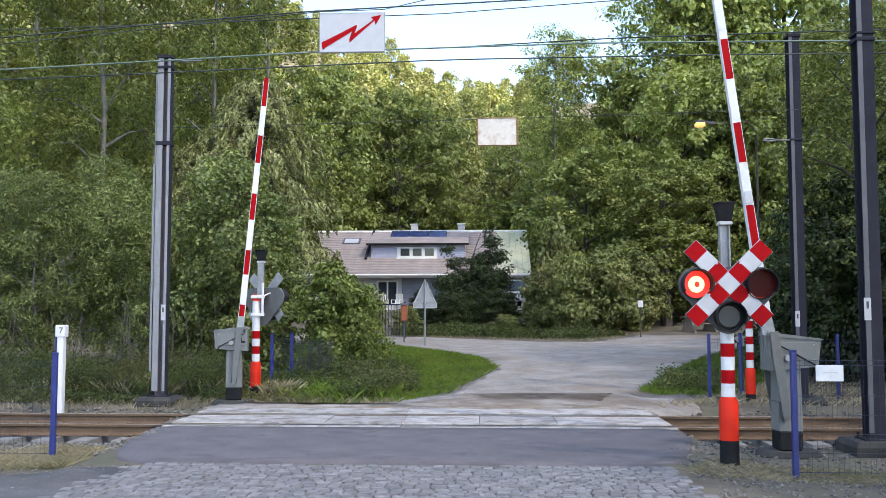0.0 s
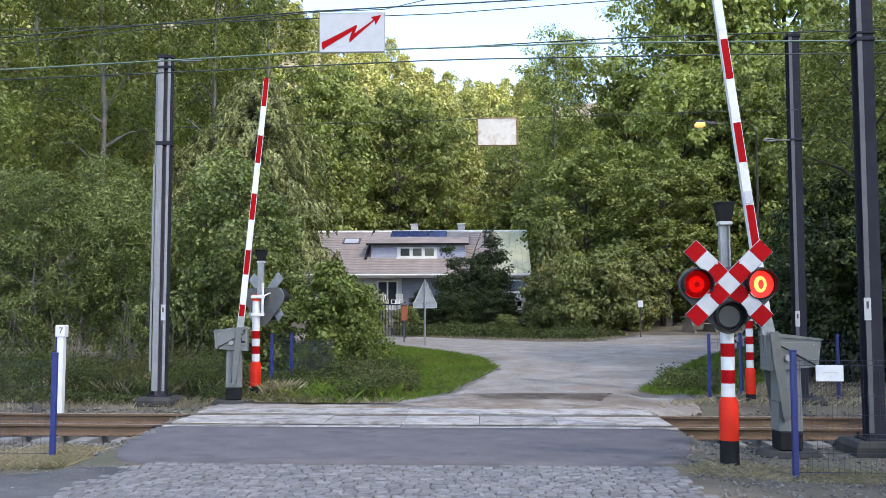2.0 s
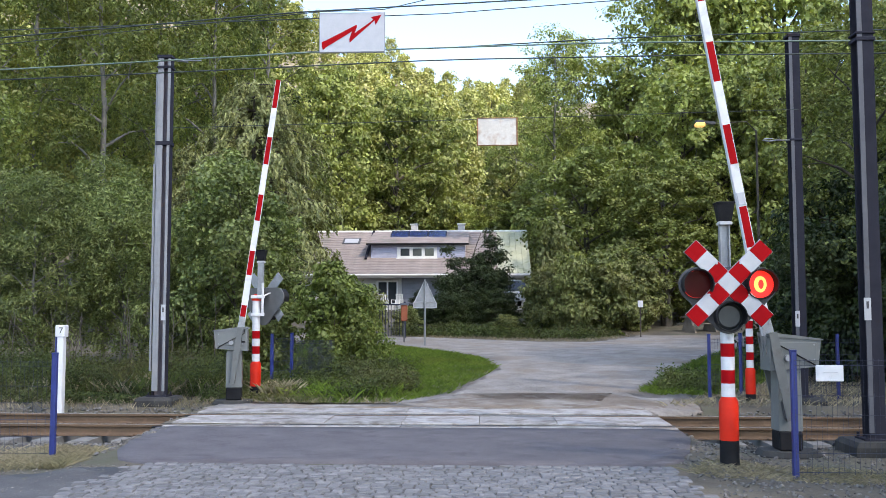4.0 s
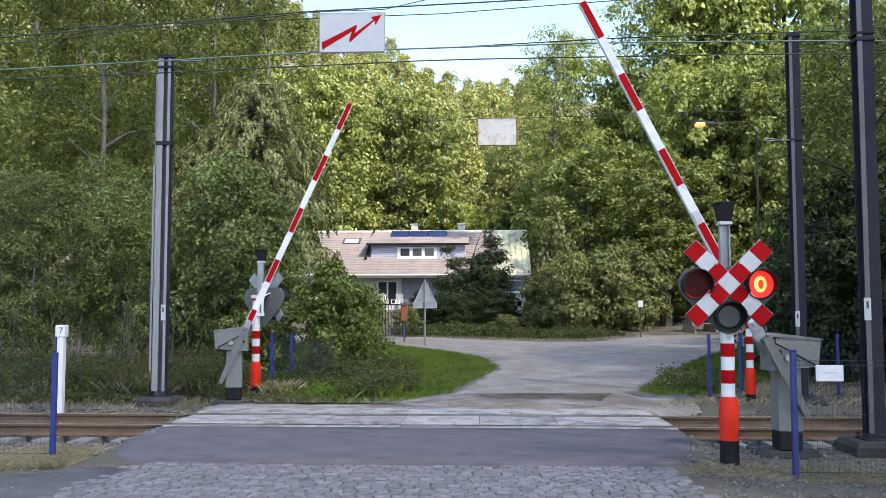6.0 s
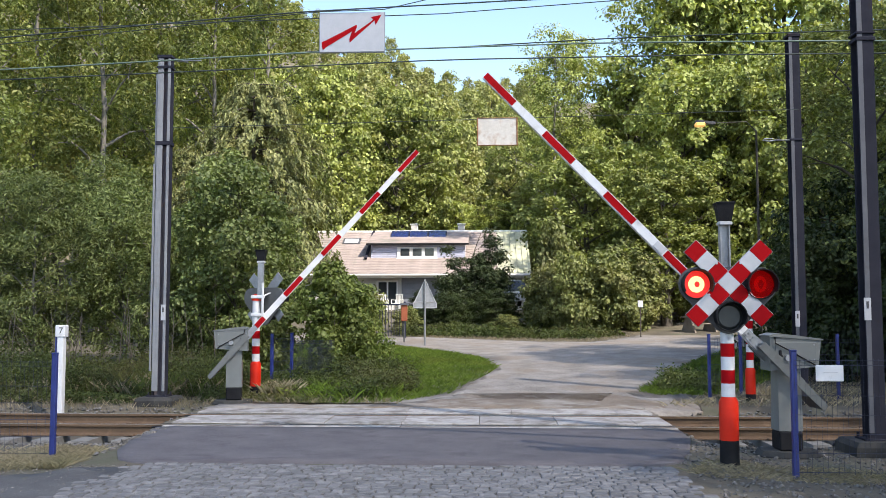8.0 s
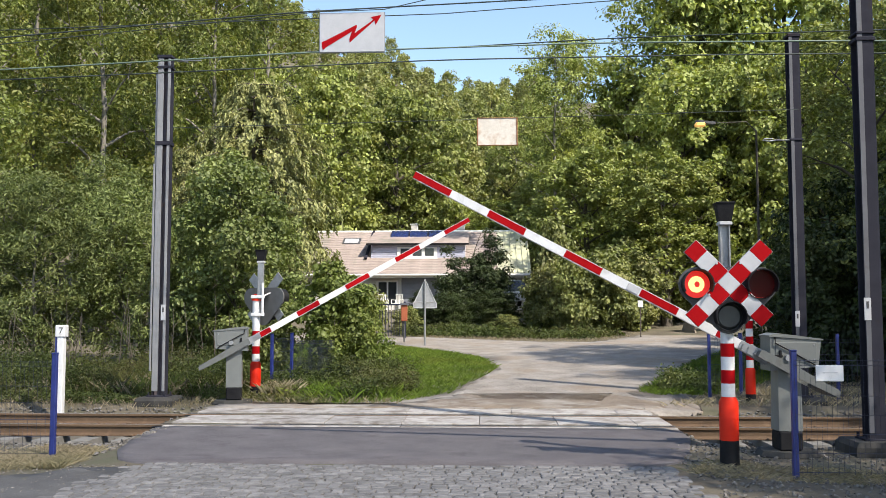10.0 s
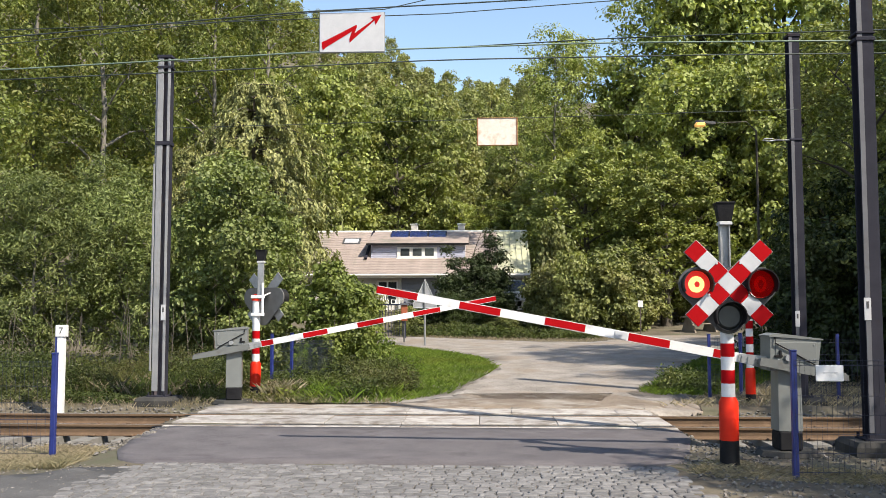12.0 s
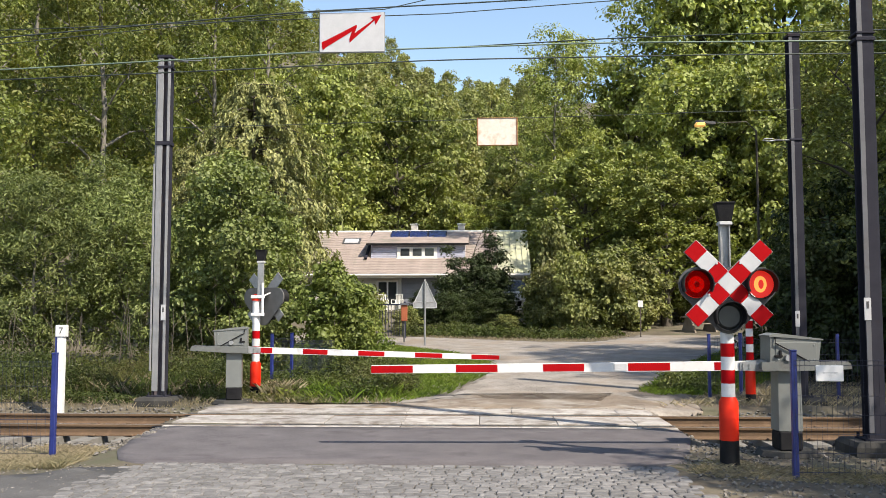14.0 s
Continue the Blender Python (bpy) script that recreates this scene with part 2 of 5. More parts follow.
def array_mesh(name, verts, faces, material, smooth=False):
    me = bpy.data.meshes.new(name)
    n, k = len(faces), faces.shape[1]
    me.vertices.add(len(verts))
    me.vertices.foreach_set("co", np.asarray(verts, np.float32).ravel())
    me.loops.add(n * k)
    me.loops.foreach_set("vertex_index", faces.astype(np.int32).ravel())
    me.polygons.add(n)
    me.polygons.foreach_set("loop_start", np.arange(0, n * k, k, dtype=np.int32))
    me.polygons.foreach_set("use_smooth", np.full(n, smooth))
    me.update(calc_edges=True)
    me.validate()
    me.materials.append(material)
    return me


# ---- ground ----
ROAD_L, ROAD_R = -5.05, 2.85


def step(a, b, v):
    t = np.clip((v - a) / (b - a), 0, 1)
    return t * t * (3 - 2 * t)


def ground_z(x, y):
    x, y = np.asarray(x, float), np.asarray(y, float)
    z = 0.033 * np.clip(y - 3, 0, None)
    z = z + 0.75 * step(27, 41, y)
    z = z + 0.25 * np.clip(y - 53, 0, 250) - 0.02 * np.clip(y - 303, 0, None)
    z = z + 0.10 * np.clip(-x - 16, 0, 60) * step(6, 40, y) + 0.06 * np.clip(x - 16, 0, 60) * step(6, 40, y)
    z = z + 0.38 * np.clip(-x - 10, 0, 100) * step(70, 220, y)
    off = np.maximum(step(-0.35, 0.15, ROAD_L - 0.2 - 0.25 * np.clip(-y - 1, -1, 3) * -0.6 - x), step(-0.1, 0.45, x - ROAD_R))
    bed = off * (1 - step(1.5, 2.7, np.abs(y)))
    z = z - 0.25 * bed
    z = z - 0.05 * off * step(-9, -4, y) * (1 - step(1.5, 2.5, np.abs(y) * (y > 0)))
    return z - 0.012


def gz(x, y):
    return float(ground_z(x, y))


def axis(fine_a, fine_b, fine_n, lo, hi, n):
    a = fine_a - (fine_a - lo) * (np.linspace(1, 0, n, endpoint=False) ** 2.2)
    b = fine_b + (hi - fine_b) * (np.linspace(0, 1, n + 1)[1:] ** 2.2)
    return np.concatenate([a, np.linspace(fine_a, fine_b, fine_n), b])


def grid_mesh(name, xs, ys, zf, material):
    X, Y = np.meshgrid(xs, ys)
    V = np.stack([X, Y, zf(X, Y)], -1).reshape(-1, 3)
    i = np.arange(len(ys) - 1)[:, None] * len(xs) + np.arange(len(xs) - 1)[None]
    i = i.ravel()
    return array_mesh(name, V, np.stack([i, i + 1, i + 1 + len(xs), i + len(xs)], 1), material, True)


rng = np.random.default_rng(3)
xs, ys = axis(-13, 11, 200, -900, 900, 26), axis(-8, 10, 160, -900, 1500, 40)
ground = new("ground", grid_mesh("ground", xs, ys, lambda x, y: ground_z(x, y) + 0.012 * np.sin(x * 3.1 + y) * np.sin(y * 2.7) * (np.abs(x) > 3.2), M_SOIL))
tagged(ground, "bare earth and worn verge ground under trees", "ground", kind="structure")


def draped(name, outline, lift, material, cell=0.25, edge=0.06, soft=0.08, seed=0):
    """A thin sheet over the ground inside an outline, with an uneven edge."""
    bm = B()
    r = random.Random(seed)
    pts = []
    n = len(outline)
    for k in range(n):
        a, b = Vector(outline[k]), Vector(outline[(k + 1) % n])
        m = max(1, int((b - a).length / 0.3))
        pts += [a.lerp(b, j / m) + Vector((r.uniform(-edge, edge), r.uniform(-edge, edge))) for j in range(m)]
    f = bm.faces.new([bm.verts.new((p.x, p.y, 0)) for p in pts])
    bmesh.ops.triangulate(bm, faces=[f])
    lo = [min(p[i] for p in pts) for i in (0, 1)]
    hi = [max(p[i] for p in pts) for i in (0, 1)]
    for ax in (0, 1):
        v = lo[ax] + cell
        while v < hi[ax]:
            no = (1, 0, 0) if ax == 0 else (0, 1, 0)
            co = (v, 0, 0) if ax == 0 else (0, v, 0)
            bmesh.ops.bisect_plane(bm, geom=bm.verts[:] + bm.edges[:] + bm.faces[:], plane_co=co, plane_no=no)
            v += cell
    border = [v for v in bm.verts if v.is_boundary]
    for v in bm.verts:
        v.co.z = gz(v.co.x, v.co.y) + lift
    rim = bmesh.ops.extrude_edge_only(bm, edges=[e for e in bm.edges if e.is_boundary])
    for g in rim["geom"]:
        if isinstance(g, bmesh.types.BMVert):
            g.co.z -= lift + 0.06
    for f in bm.faces:
        f.smooth = True
    return mesh_of(name, bm, material)


asphalt = new("road", draped("road", [(-4.02, -4.46), (-1.5, -4.36), (1.85, -4.46), (2.25, -4.1), (2.47, -3.3), (2.76, -2.2), (2.84, -1.0), (-4.92, -1.0), (-4.74, -2.6), (-4.46, -3.8), (-4.28, -4.25)],
                             0.02, M_ASPHALT, 0.5, 0.03, seed=2))
tagged(asphalt, "grey asphalt ramp up to the level crossing", "road", kind="structure")
gravel = new("road", draped("gravel_road", [(-5.0, 1.8), (2.9, 1.8), (3.9, 2.3), (3.05, 3.7), (3.0, 4.6), (3.5, 6.1), (4.9, 9.9), (6.7, 14.3), (8.8, 18.0), (13, 24), (24, 33), (26, 38),
                                            (11.8, 35.0), (8.5, 30.5), (6.1, 24.6), (4.1, 21.4), (2.0, 21.6), (-0.2, 22.9), (-2.5, 24.4), (-6, 25.6), (-16, 27), (-16, 23), (-6, 20.8), (-3.5, 19.6), (-2.4, 17.9),
                                            (-1.1, 16.0), (0.0, 13.5), (0.43, 10.3), (0.0, 7.8), (-0.7, 4.15), (-1.7, 2.6), (-2.7, 2.25), (-4.9, 2.5)], 0.03, M_GRAVEL, 1.0, 0.12, seed=4))
tagged(gravel, "worn pale gravel and dirt road forking beyond the track", "road", kind="structure")
dirt = new("road", draped("dirt_patch", [(-2.6, 1.85), (3.5, 1.9), (3.2, 3.2), (2.6, 4.4), (2.2, 3.3), (1.5, 2.7), (0.7, 2.6), (0.2, 3.4), (-0.4, 4.3), (-0.9, 3.4), (-1.7, 2.5)], 0.036, M_DIRT, 0.8, 0.13, seed=14))
tagged(dirt, "brown trodden dirt at the end of the gravel road", "road", kind="structure")
shoulder = new("pavement", draped("shoulder", [(-14, -10), (-3.6, -10), (-3.75, -4.7), (-4.5, -4.75), (-5.6, -5.1), (-8, -5.3), (-14, -5.6)], 0.012, M_SHOULDER, 0.6, 0.10, seed=6))
tagged(shoulder, "worn grey gravel shoulder beside the cobbles", "pavement", kind="structure")


# ---- track ----
RAIL = [(-0.075, 0), (0.075, 0), (0.075, 0.012), (0.02, 0.03), (0.012, 0.05), (0.012, 0.125), (0.036, 0.138), (0.036, 0.165), (0.028, 0.172),
        (-0.028, 0.172), (-0.036, 0.165), (-0.036, 0.138), (-0.012, 0.125), (-0.012, 0.05), (-0.02, 0.03), (-0.075, 0.012)]


def track():
    t = thing("railway_track", pose(0, 0, 0), "single railway track with rusty rails on concrete sleepers", "railway track", kind="structure")
    turn = pose(0, 0, 0, 0, 0, 90)
    for y in (-0.755, 0.755):
        r = part("rail", prism(B(), RAIL, -60, 60), M_RUST, t, "rusty steel rail", pose(0, y, -0.172) @ turn)
        part("rail_head", box(B(), (0, 0, 0.174), (0.05, 120, 0.004)), M_RAILTOP, r, "worn bright rail head")
    sl = mesh_of("sleeper", hull(B(), [(x, y * (1.3 if z else 1.33), -0.3 + z) for x in (-0.13, 0.13) for y in (-1, 1) for z in (0, 0.12)]), M_CONCRETE)
    clip = B()
    box(clip, (0, 0.11, 0.02), (0.09, 0.07, 0.03), 0.008)
    box(clip, (0, -0.11, 0.02), (0.09, 0.07, 0.03), 0.008)
    clip = mesh_of("fastener", clip, M_RUST)
    k = -26
    while k < 26:
        x = k * 0.6
        if not (ROAD_L - 0.1 < x < ROAD_R + 0.1):
            s = part("sleeper", sl, None, t, at=pose(x, 0, 0))
            for y in (-0.755, 0.755):
                part("fastener", clip, None, s, at=pose(0, y, -0.172))
        k += 1
    return t


track()

# concrete panels of the crossing
cross = thing("crossing_deck", pose(0, 0, 0), "pale worn concrete crossing panels laid between the rails", "level crossing", kind="structure")
rp = random.Random(8)
for y0, y1, w in ((-1.02, -0.90, 1.8), (-0.52, 0.52, 1.2), (1.0, 1.72, 1.8)):
    x = -4.92 - 0.04 * y0
    end = ROAD_R - 0.02
    while x < end - 0.2:
        e = min(x + w, end)
        part("panel", box(B(), ((x + e) / 2, (y0 + y1) / 2, -0.10 + rp.uniform(0, 0.008)), (e - x - 0.008, y1 - y0, 0.22), 0.008), M_PANEL, cross)
        x = e
bm = B()
for y in (-0.75, 0.75):
    box(bm, ((ROAD_L + ROAD_R) / 2, y, -0.066), (ROAD_R - ROAD_L, 0.42, 0.11))
part("rail_groove", bm, M_BLACK, cross, "dark rubber flange groove")


# ---- stones and setts ----
def stone_mesh(name, r, seed):
    q = random.Random(seed)
    return [Vector((q.gauss(0, 1), q.gauss(0, 1), q.gauss(0, 1))).normalized() * r * q.uniform(0.7, 1.1) for _ in range(11)]


def scatter_stones(name, n, area, r, material, label, seed, zoff=0.0):
    bmv, faces_v = [], []
    variants = []
    for s in range(10):
        bm = B()
        hull(bm, stone_mesh("s", 1.0, seed * 20 + s))
        bmesh.ops.triangulate(bm, faces=bm.faces)
        bm.verts.index_update()
        variants.append((np.array([v.co[:] for v in bm.verts]), np.array([[v.index for v in f.verts] for f in bm.faces])))
        bm.free()
    g = np.random.default_rng(seed)
    V, F, o = [], [], 0
    for _ in range(n):
        x, y = area(g)
        v, f = variants[g.integers(10)]
        a = g.uniform(0, math.tau)
        rot = np.array([[math.cos(a), -math.sin(a), 0], [math.sin(a), math.cos(a), 0], [0, 0, 1]])
        s = r * g.uniform(0.55, 1.3)
        V.append(v @ rot.T * np.array([s, s, s * 0.75]) + (x, y, gz(x, y) + zoff + s * g.uniform(-0.1, 0.45)))
        F.append(f + o)
        o += len(v)
    ob = new(name, array_mesh(name, np.concatenate(V), np.concatenate(F), material))
    return tagged(ob, label, "stones", kind="stuff")


def bed_area(g):
    while True:
        x, y = g.uniform(-11, 10.5), g.uniform(-2.7, 2.3)
        if x < ROAD_L - 0.15 - 0.3 * max(0, -y - 1) * 0 or x > ROAD_R + 0.12:
            return x, y


scatter_stones("ballast", 9000, bed_area, 0.036, M_STONE, "grey and brown ballast stones round the rails", 1, 0.015)
scatter_stones("gravel", 2600, lambda g: (g.uniform(2.2, 7), g.uniform(-7.2, -2.6)), 0.028, M_STONE, "loose stones and rubble on the verge", 2)
scatter_stones("ballast", 1100, lambda g: (g.uniform(-6.2, -4.7), g.uniform(-3.7, -1.1)), 0.034, M_STONE, "grey stones spilling off the asphalt edge", 5)
scatter_stones("gravel", 3600, lambda g: (g.uniform(-8, -3.6), g.uniform(-7.6, -4.5)), 0.016, M_STONE, "loose grey stones beside the cobbles", 3)
scatter_stones("gravel", 3400, lambda g: (g.uniform(-0.6, 3.4) + 0.12 * g.normal(), 1.75 + 10 * g.random() ** 1.6), 0.010, M_GRAVEL, "small loose stones on the gravel road", 4, 0.03)


# ---- signals ----
def hull_outline(discs):
    """The tight outline round discs of equal radius."""
    pts = [p for cx, cz, r in discs for p in disc_pts(cx, cz, r, 40)]
    pts = sorted(set((round(a, 5), round(b, 5)) for a, b in pts))

    def half(seq):
        out = []
        for p in seq:
            while len(out) > 1 and (out[-1][0] - out[-2][0]) * (p[1] - out[-2][1]) - (out[-1][1] - out[-2][1]) * (p[0] - out[-2][0]) <= 0:
                out.pop()
            out.append(p)
        return out
    a, b = half(pts), half(pts[::-1])
    return a[:-1] + b[:-1]


M_LENS_OFF = surface("dark_lens", (0.02, 0.022, 0.024), (0.035, 0.04, 0.04), 5, 0.4, grain=0.1)
M_LENS_RED, _nt, _b = node_mat("red_lamp_reflector")
_b.inputs["Base Color"].default_value = (0.5, 0.01, 0.01, 1)
_b.inputs["Emission Color"].default_value = (1.0, 0.03, 0.015, 1)
_b.inputs["Emission Strength"].default_value = 0.28
M_FILAMENT = glow_mat("lamp_glow_ring", (1.0, 0.50, 0.15), 1.25)
M_FILAMENT_DIM = glow_mat("lamp_glow_ring_amber", (1.0, 0.30, 0.06), 0.72)


def dim_disc_mat(name, through_colour, share):
    """Dark red disc added to dim a lamp: part paint, part tinted see-through."""
    m, nt, b = node_mat(name)
    b.inputs["Base Color"].default_value = (0.13, 0.008, 0.010, 1)
    b.inputs["Roughness"].default_value, b.inputs["Specular IOR Level"].default_value = 0.3, 0.2
    t = nt.nodes.new("ShaderNodeBsdfTransparent")
    t.inputs["Color"].default_value = (*through_colour, 1)
    x = nt.nodes.new("ShaderNodeMixShader")
    x.inputs[0].default_value = share
    nt.links.new(b.outputs["BSDF"], x.inputs[1])
    nt.links.new(t.outputs["BSDF"], x.inputs[2])
    nt.links.new(x.outputs["Shader"], nt.nodes["Material Output"].inputs["Surface"])
    return m


M_DIM_DISCS = (dim_disc_mat("red_dim_disc", (0.50, 0.035, 0.03), 0.85), dim_disc_mat("dark_red_dim_disc", (0.16, 0.06, 0.06), 0.6))

M_BACK = surface("lamp_board_back", (0.085, 0.083, 0.080), (0.125, 0.122, 0.118), 5, 0.6, grain=0.2, stain=(0.06, 0.055, 0.05))
LAMPS = ((-0.355, 2.02), (0.355, 2.02), (0.0, 1.66))


def signal(name, m, board_x, board_turn, flashing, label, pole_x=0.0):
    """A crossing signal: banded post, lamp board, cross and hooded top lamp. It faces -y."""
    s = thing(name, m, label, "crossing signal", "crossing signals")
    part("base_sleeve", tube(B(), [(0, 0, -0.1), (0, 0, 0.27)], 0.107, 20), M_BLACK, s, "black post foot")
    bm = B()
    tube(bm, [(0, 0, 0.27), (0, 0, 0.70), (0, 0, 0.755)], [0.107, 0.107, 0.078], 20)
    sl = part("red_sleeve", bm, M_ORANGE, s, "orange-red plastic sleeve")
    for k in range(5):
        part("sleeve_bolt", box(B(), (0.085, 0, 0.33 + k * 0.075), (0.05, 0.03, 0.02), 0.005), M_ORANGE, sl)
    z, k = 0.755, 0
    while z < 1.9:
        part("band", tube(B(), [(0, 0, z), (0, 0, z + 0.15)], 0.076 + 0.0006 * (k % 2), 20), M_RED if k % 2 and z < 1.5 else M_WHITE, s)
        z, k = z + 0.15, k + 1
    part("post_cap", tube(B(), [(0, 0, z), (0, 0, z + 0.07), (0, 0, z + 0.11), (0, 0, z + 0.13)], [0.095, 0.093, 0.075, 0.03], 18), M_ORANGE, s, "red cap")
    bm = B()
    box(bm, (pole_x, 0.06, 2.37), (0.12, 0.03, 0.78), 0.006)
    box(bm, (pole_x - 0.05, 0.03, 2.37), (0.018, 0.07, 0.78), 0.004)
    box(bm, (pole_x + 0.05, 0.03, 2.37), (0.018, 0.07, 0.78), 0.004)
    up = part("upper_pole", bm, M_GALV, s, "galvanised channel pole")
    part("clamp", box(B(), (pole_x, 0.02, 2.72), (0.15, 0.13, 0.04), 0.008), M_SHEET, up)
    bm = B()
    hull(bm, [(pole_x + x * w, 0.02 + y * w * 0.9, zz) for x in (-1, 1) for y in (-1, 1) for zz, w in ((2.75, 0.07), (2.95, 0.10))])
    hd = part("top_lamp", bm, M_BLACK, s, "black hooded bell housing")
    part("top_lamp_lid", box(B(), (pole_x, 0.02, 2.955), (0.215, 0.2, 0.02), 0.006), M_BLACK, hd)
    # lamp board
    bt = pose(board_x, -0.12, 0, 0, 0, board_turn)
    board = part("lamp_board", prism(B(), hull_outline([(x, zz, 0.195) for x, zz in LAMPS]), 0, 0.025), M_BOARD if flashing else M_BACK, s, "dark lamp board" if flashing else "grey lamp board back", bt)
    for i, (x, zz) in enumerate(LAMPS):
        bm = B()
        for a in range(36):
            p, q = a * math.tau / 36, (a + 1) * math.tau / 36
            da = 0.16 if math.sin((p + q) / 2) > -0.5 else 0.05
            vs = []
            for ang, rr, yy in ((p, 0.168, 0), (q, 0.168, 0), (q, 0.172, -da), (p, 0.172, -da), (p, 0.155, 0), (q, 0.155, 0), (q, 0.16, -da), (p, 0.16, -da)):
                vs.append(bm.verts.new((x + rr * math.cos(ang), yy, zz + rr * math.sin(ang))))
            for f in ((0, 1, 2, 3), (5, 4, 7, 6), (3, 2, 6, 7)):
                bm.faces.new([vs[j] for j in f])
        part("lamp_hood", bm, M_BLACK, board, "black lamp hood")
        if i == 2 or not flashing:
            part("lens", tube(B(), [(x, -0.03, zz), (x, -0.004, zz)], [0.12, 0.15], 28), M_LENS_OFF, board, "dark unlit lens")
        else:
            part("reflector", tube(B(), [(x, -0.012, zz), (x, -0.003, zz)], [0.150, 0.154], 32), M_LENS_RED, board, "glowing red lamp")
            bm = B()
            # the left bulb glows as a broad ring open to one side, the right one as two upright strips joined at the ends
            n, wide = 40, 0.090 if i == 0 else 0.070
            o = [bm.verts.new((a, -0.016, c)) for a, c in ((x + wide * math.cos(k * math.tau / n), zz + 0.092 * math.sin(k * math.tau / n)) for k in range(n))]
            q = [bm.verts.new((a, -0.016, c)) for a, c in ((x + 0.008 + 0.030 * math.cos(k * math.tau / n), zz + (0.034 if i == 0 else 0.052) * math.sin(k * math.tau / n)) for k in range(n))]
            for k in range(n):
                bm.faces.new((o[k], o[(k + 1) % n], q[(k + 1) % n], q[k]))
            part("bulb", bm, M_FILAMENT if i == 0 else M_FILAMENT_DIM, board, "glowing yellow-white ring of the bulb")
            # Added discs: covering the bulb stands in for its dimming between flashes.
            for depth, glass in zip((0.0, 0.004), M_DIM_DISCS):
                DIM_DISCS.append(part("shutter", tube(B(), [(0, -0.002, 0), (0, 0.0, 0)], [0.152, 0.152], 32), glass, board, "added dark red disc that dims the lamp", pose(x, -0.024 - depth, zz)))
    # cross
    cr = part("cross_arm", B(), M_GALV, s, "red and white crossbuck arm", bt @ pose(0, -0.03, 2.03, 0, 45, 0))
    cr2 = part("cross_arm", B(), M_GALV, s, "red and white crossbuck arm", bt @ pose(0, -0.055, 2.03, 0, -45, 0))
    for arm, y in ((cr, 0.0), (cr2, 0.0)):
        bm = B()
        box(bm, (0, 0.008, 0), (1.195, 0.012, 0.204), 0.004)
        bm.to_mesh(arm.data)
        bm.free()
        for k in range(7):
            L = 0.17
            part("stripe", box(B(), ((k - 3) * L, -0.001, 0), (L - 0.001, 0.008, 0.192), 0.02 if k in (0, 6) else 0.002), M_SHEET if k in (1, 3, 5) else M_RED, arm)
        for xx in (-0.25, 0.25):
            part("bolt", tube(B(), [(xx, -0.004, 0.07), (xx, -0.014, 0.07)], 0.013, 8), M_SHEET, arm)
    return s


DIM_DISCS = []
sig_near = signal("crossing_signal", pose(2.74, -4.23, 0), -0.01, 0, True, "crossing signal with red-white banded post and flashing red lamps")
sig_far = signal("crossing_signal", pose(-4.55, 3.4, 0.0, 0, 0, 180), -0.13, -32, False, "crossing signal seen from behind with grey lamp board", -0.09)
# cable and bracket on the back of the far signal
bm = B()
tube(bm, [(-0.14, 0.09, 2.04), (-0.25, 0.0, 2.10), (-0.36, -0.02, 2.12), (-0.40, -0.04, 2.04), (-0.37, -0.04, 1.92)], 0.014, 8)
part("lamp_cable", bm, M_WHITE, sig_far, "white cable loop")
bm = B()
box(bm, (-0.145, 0.09, 1.98), (0.045, 0.03, 0.66), 0.006)
box(bm, (-0.045, 0.085, 2.03), (0.27, 0.035, 0.06), 0.006)
box(bm, (-0.045, 0.085, 1.68), (0.27, 0.035, 0.06), 0.006)
part("bracket", bm, M_WHITE, sig_far, "white painted bracket")


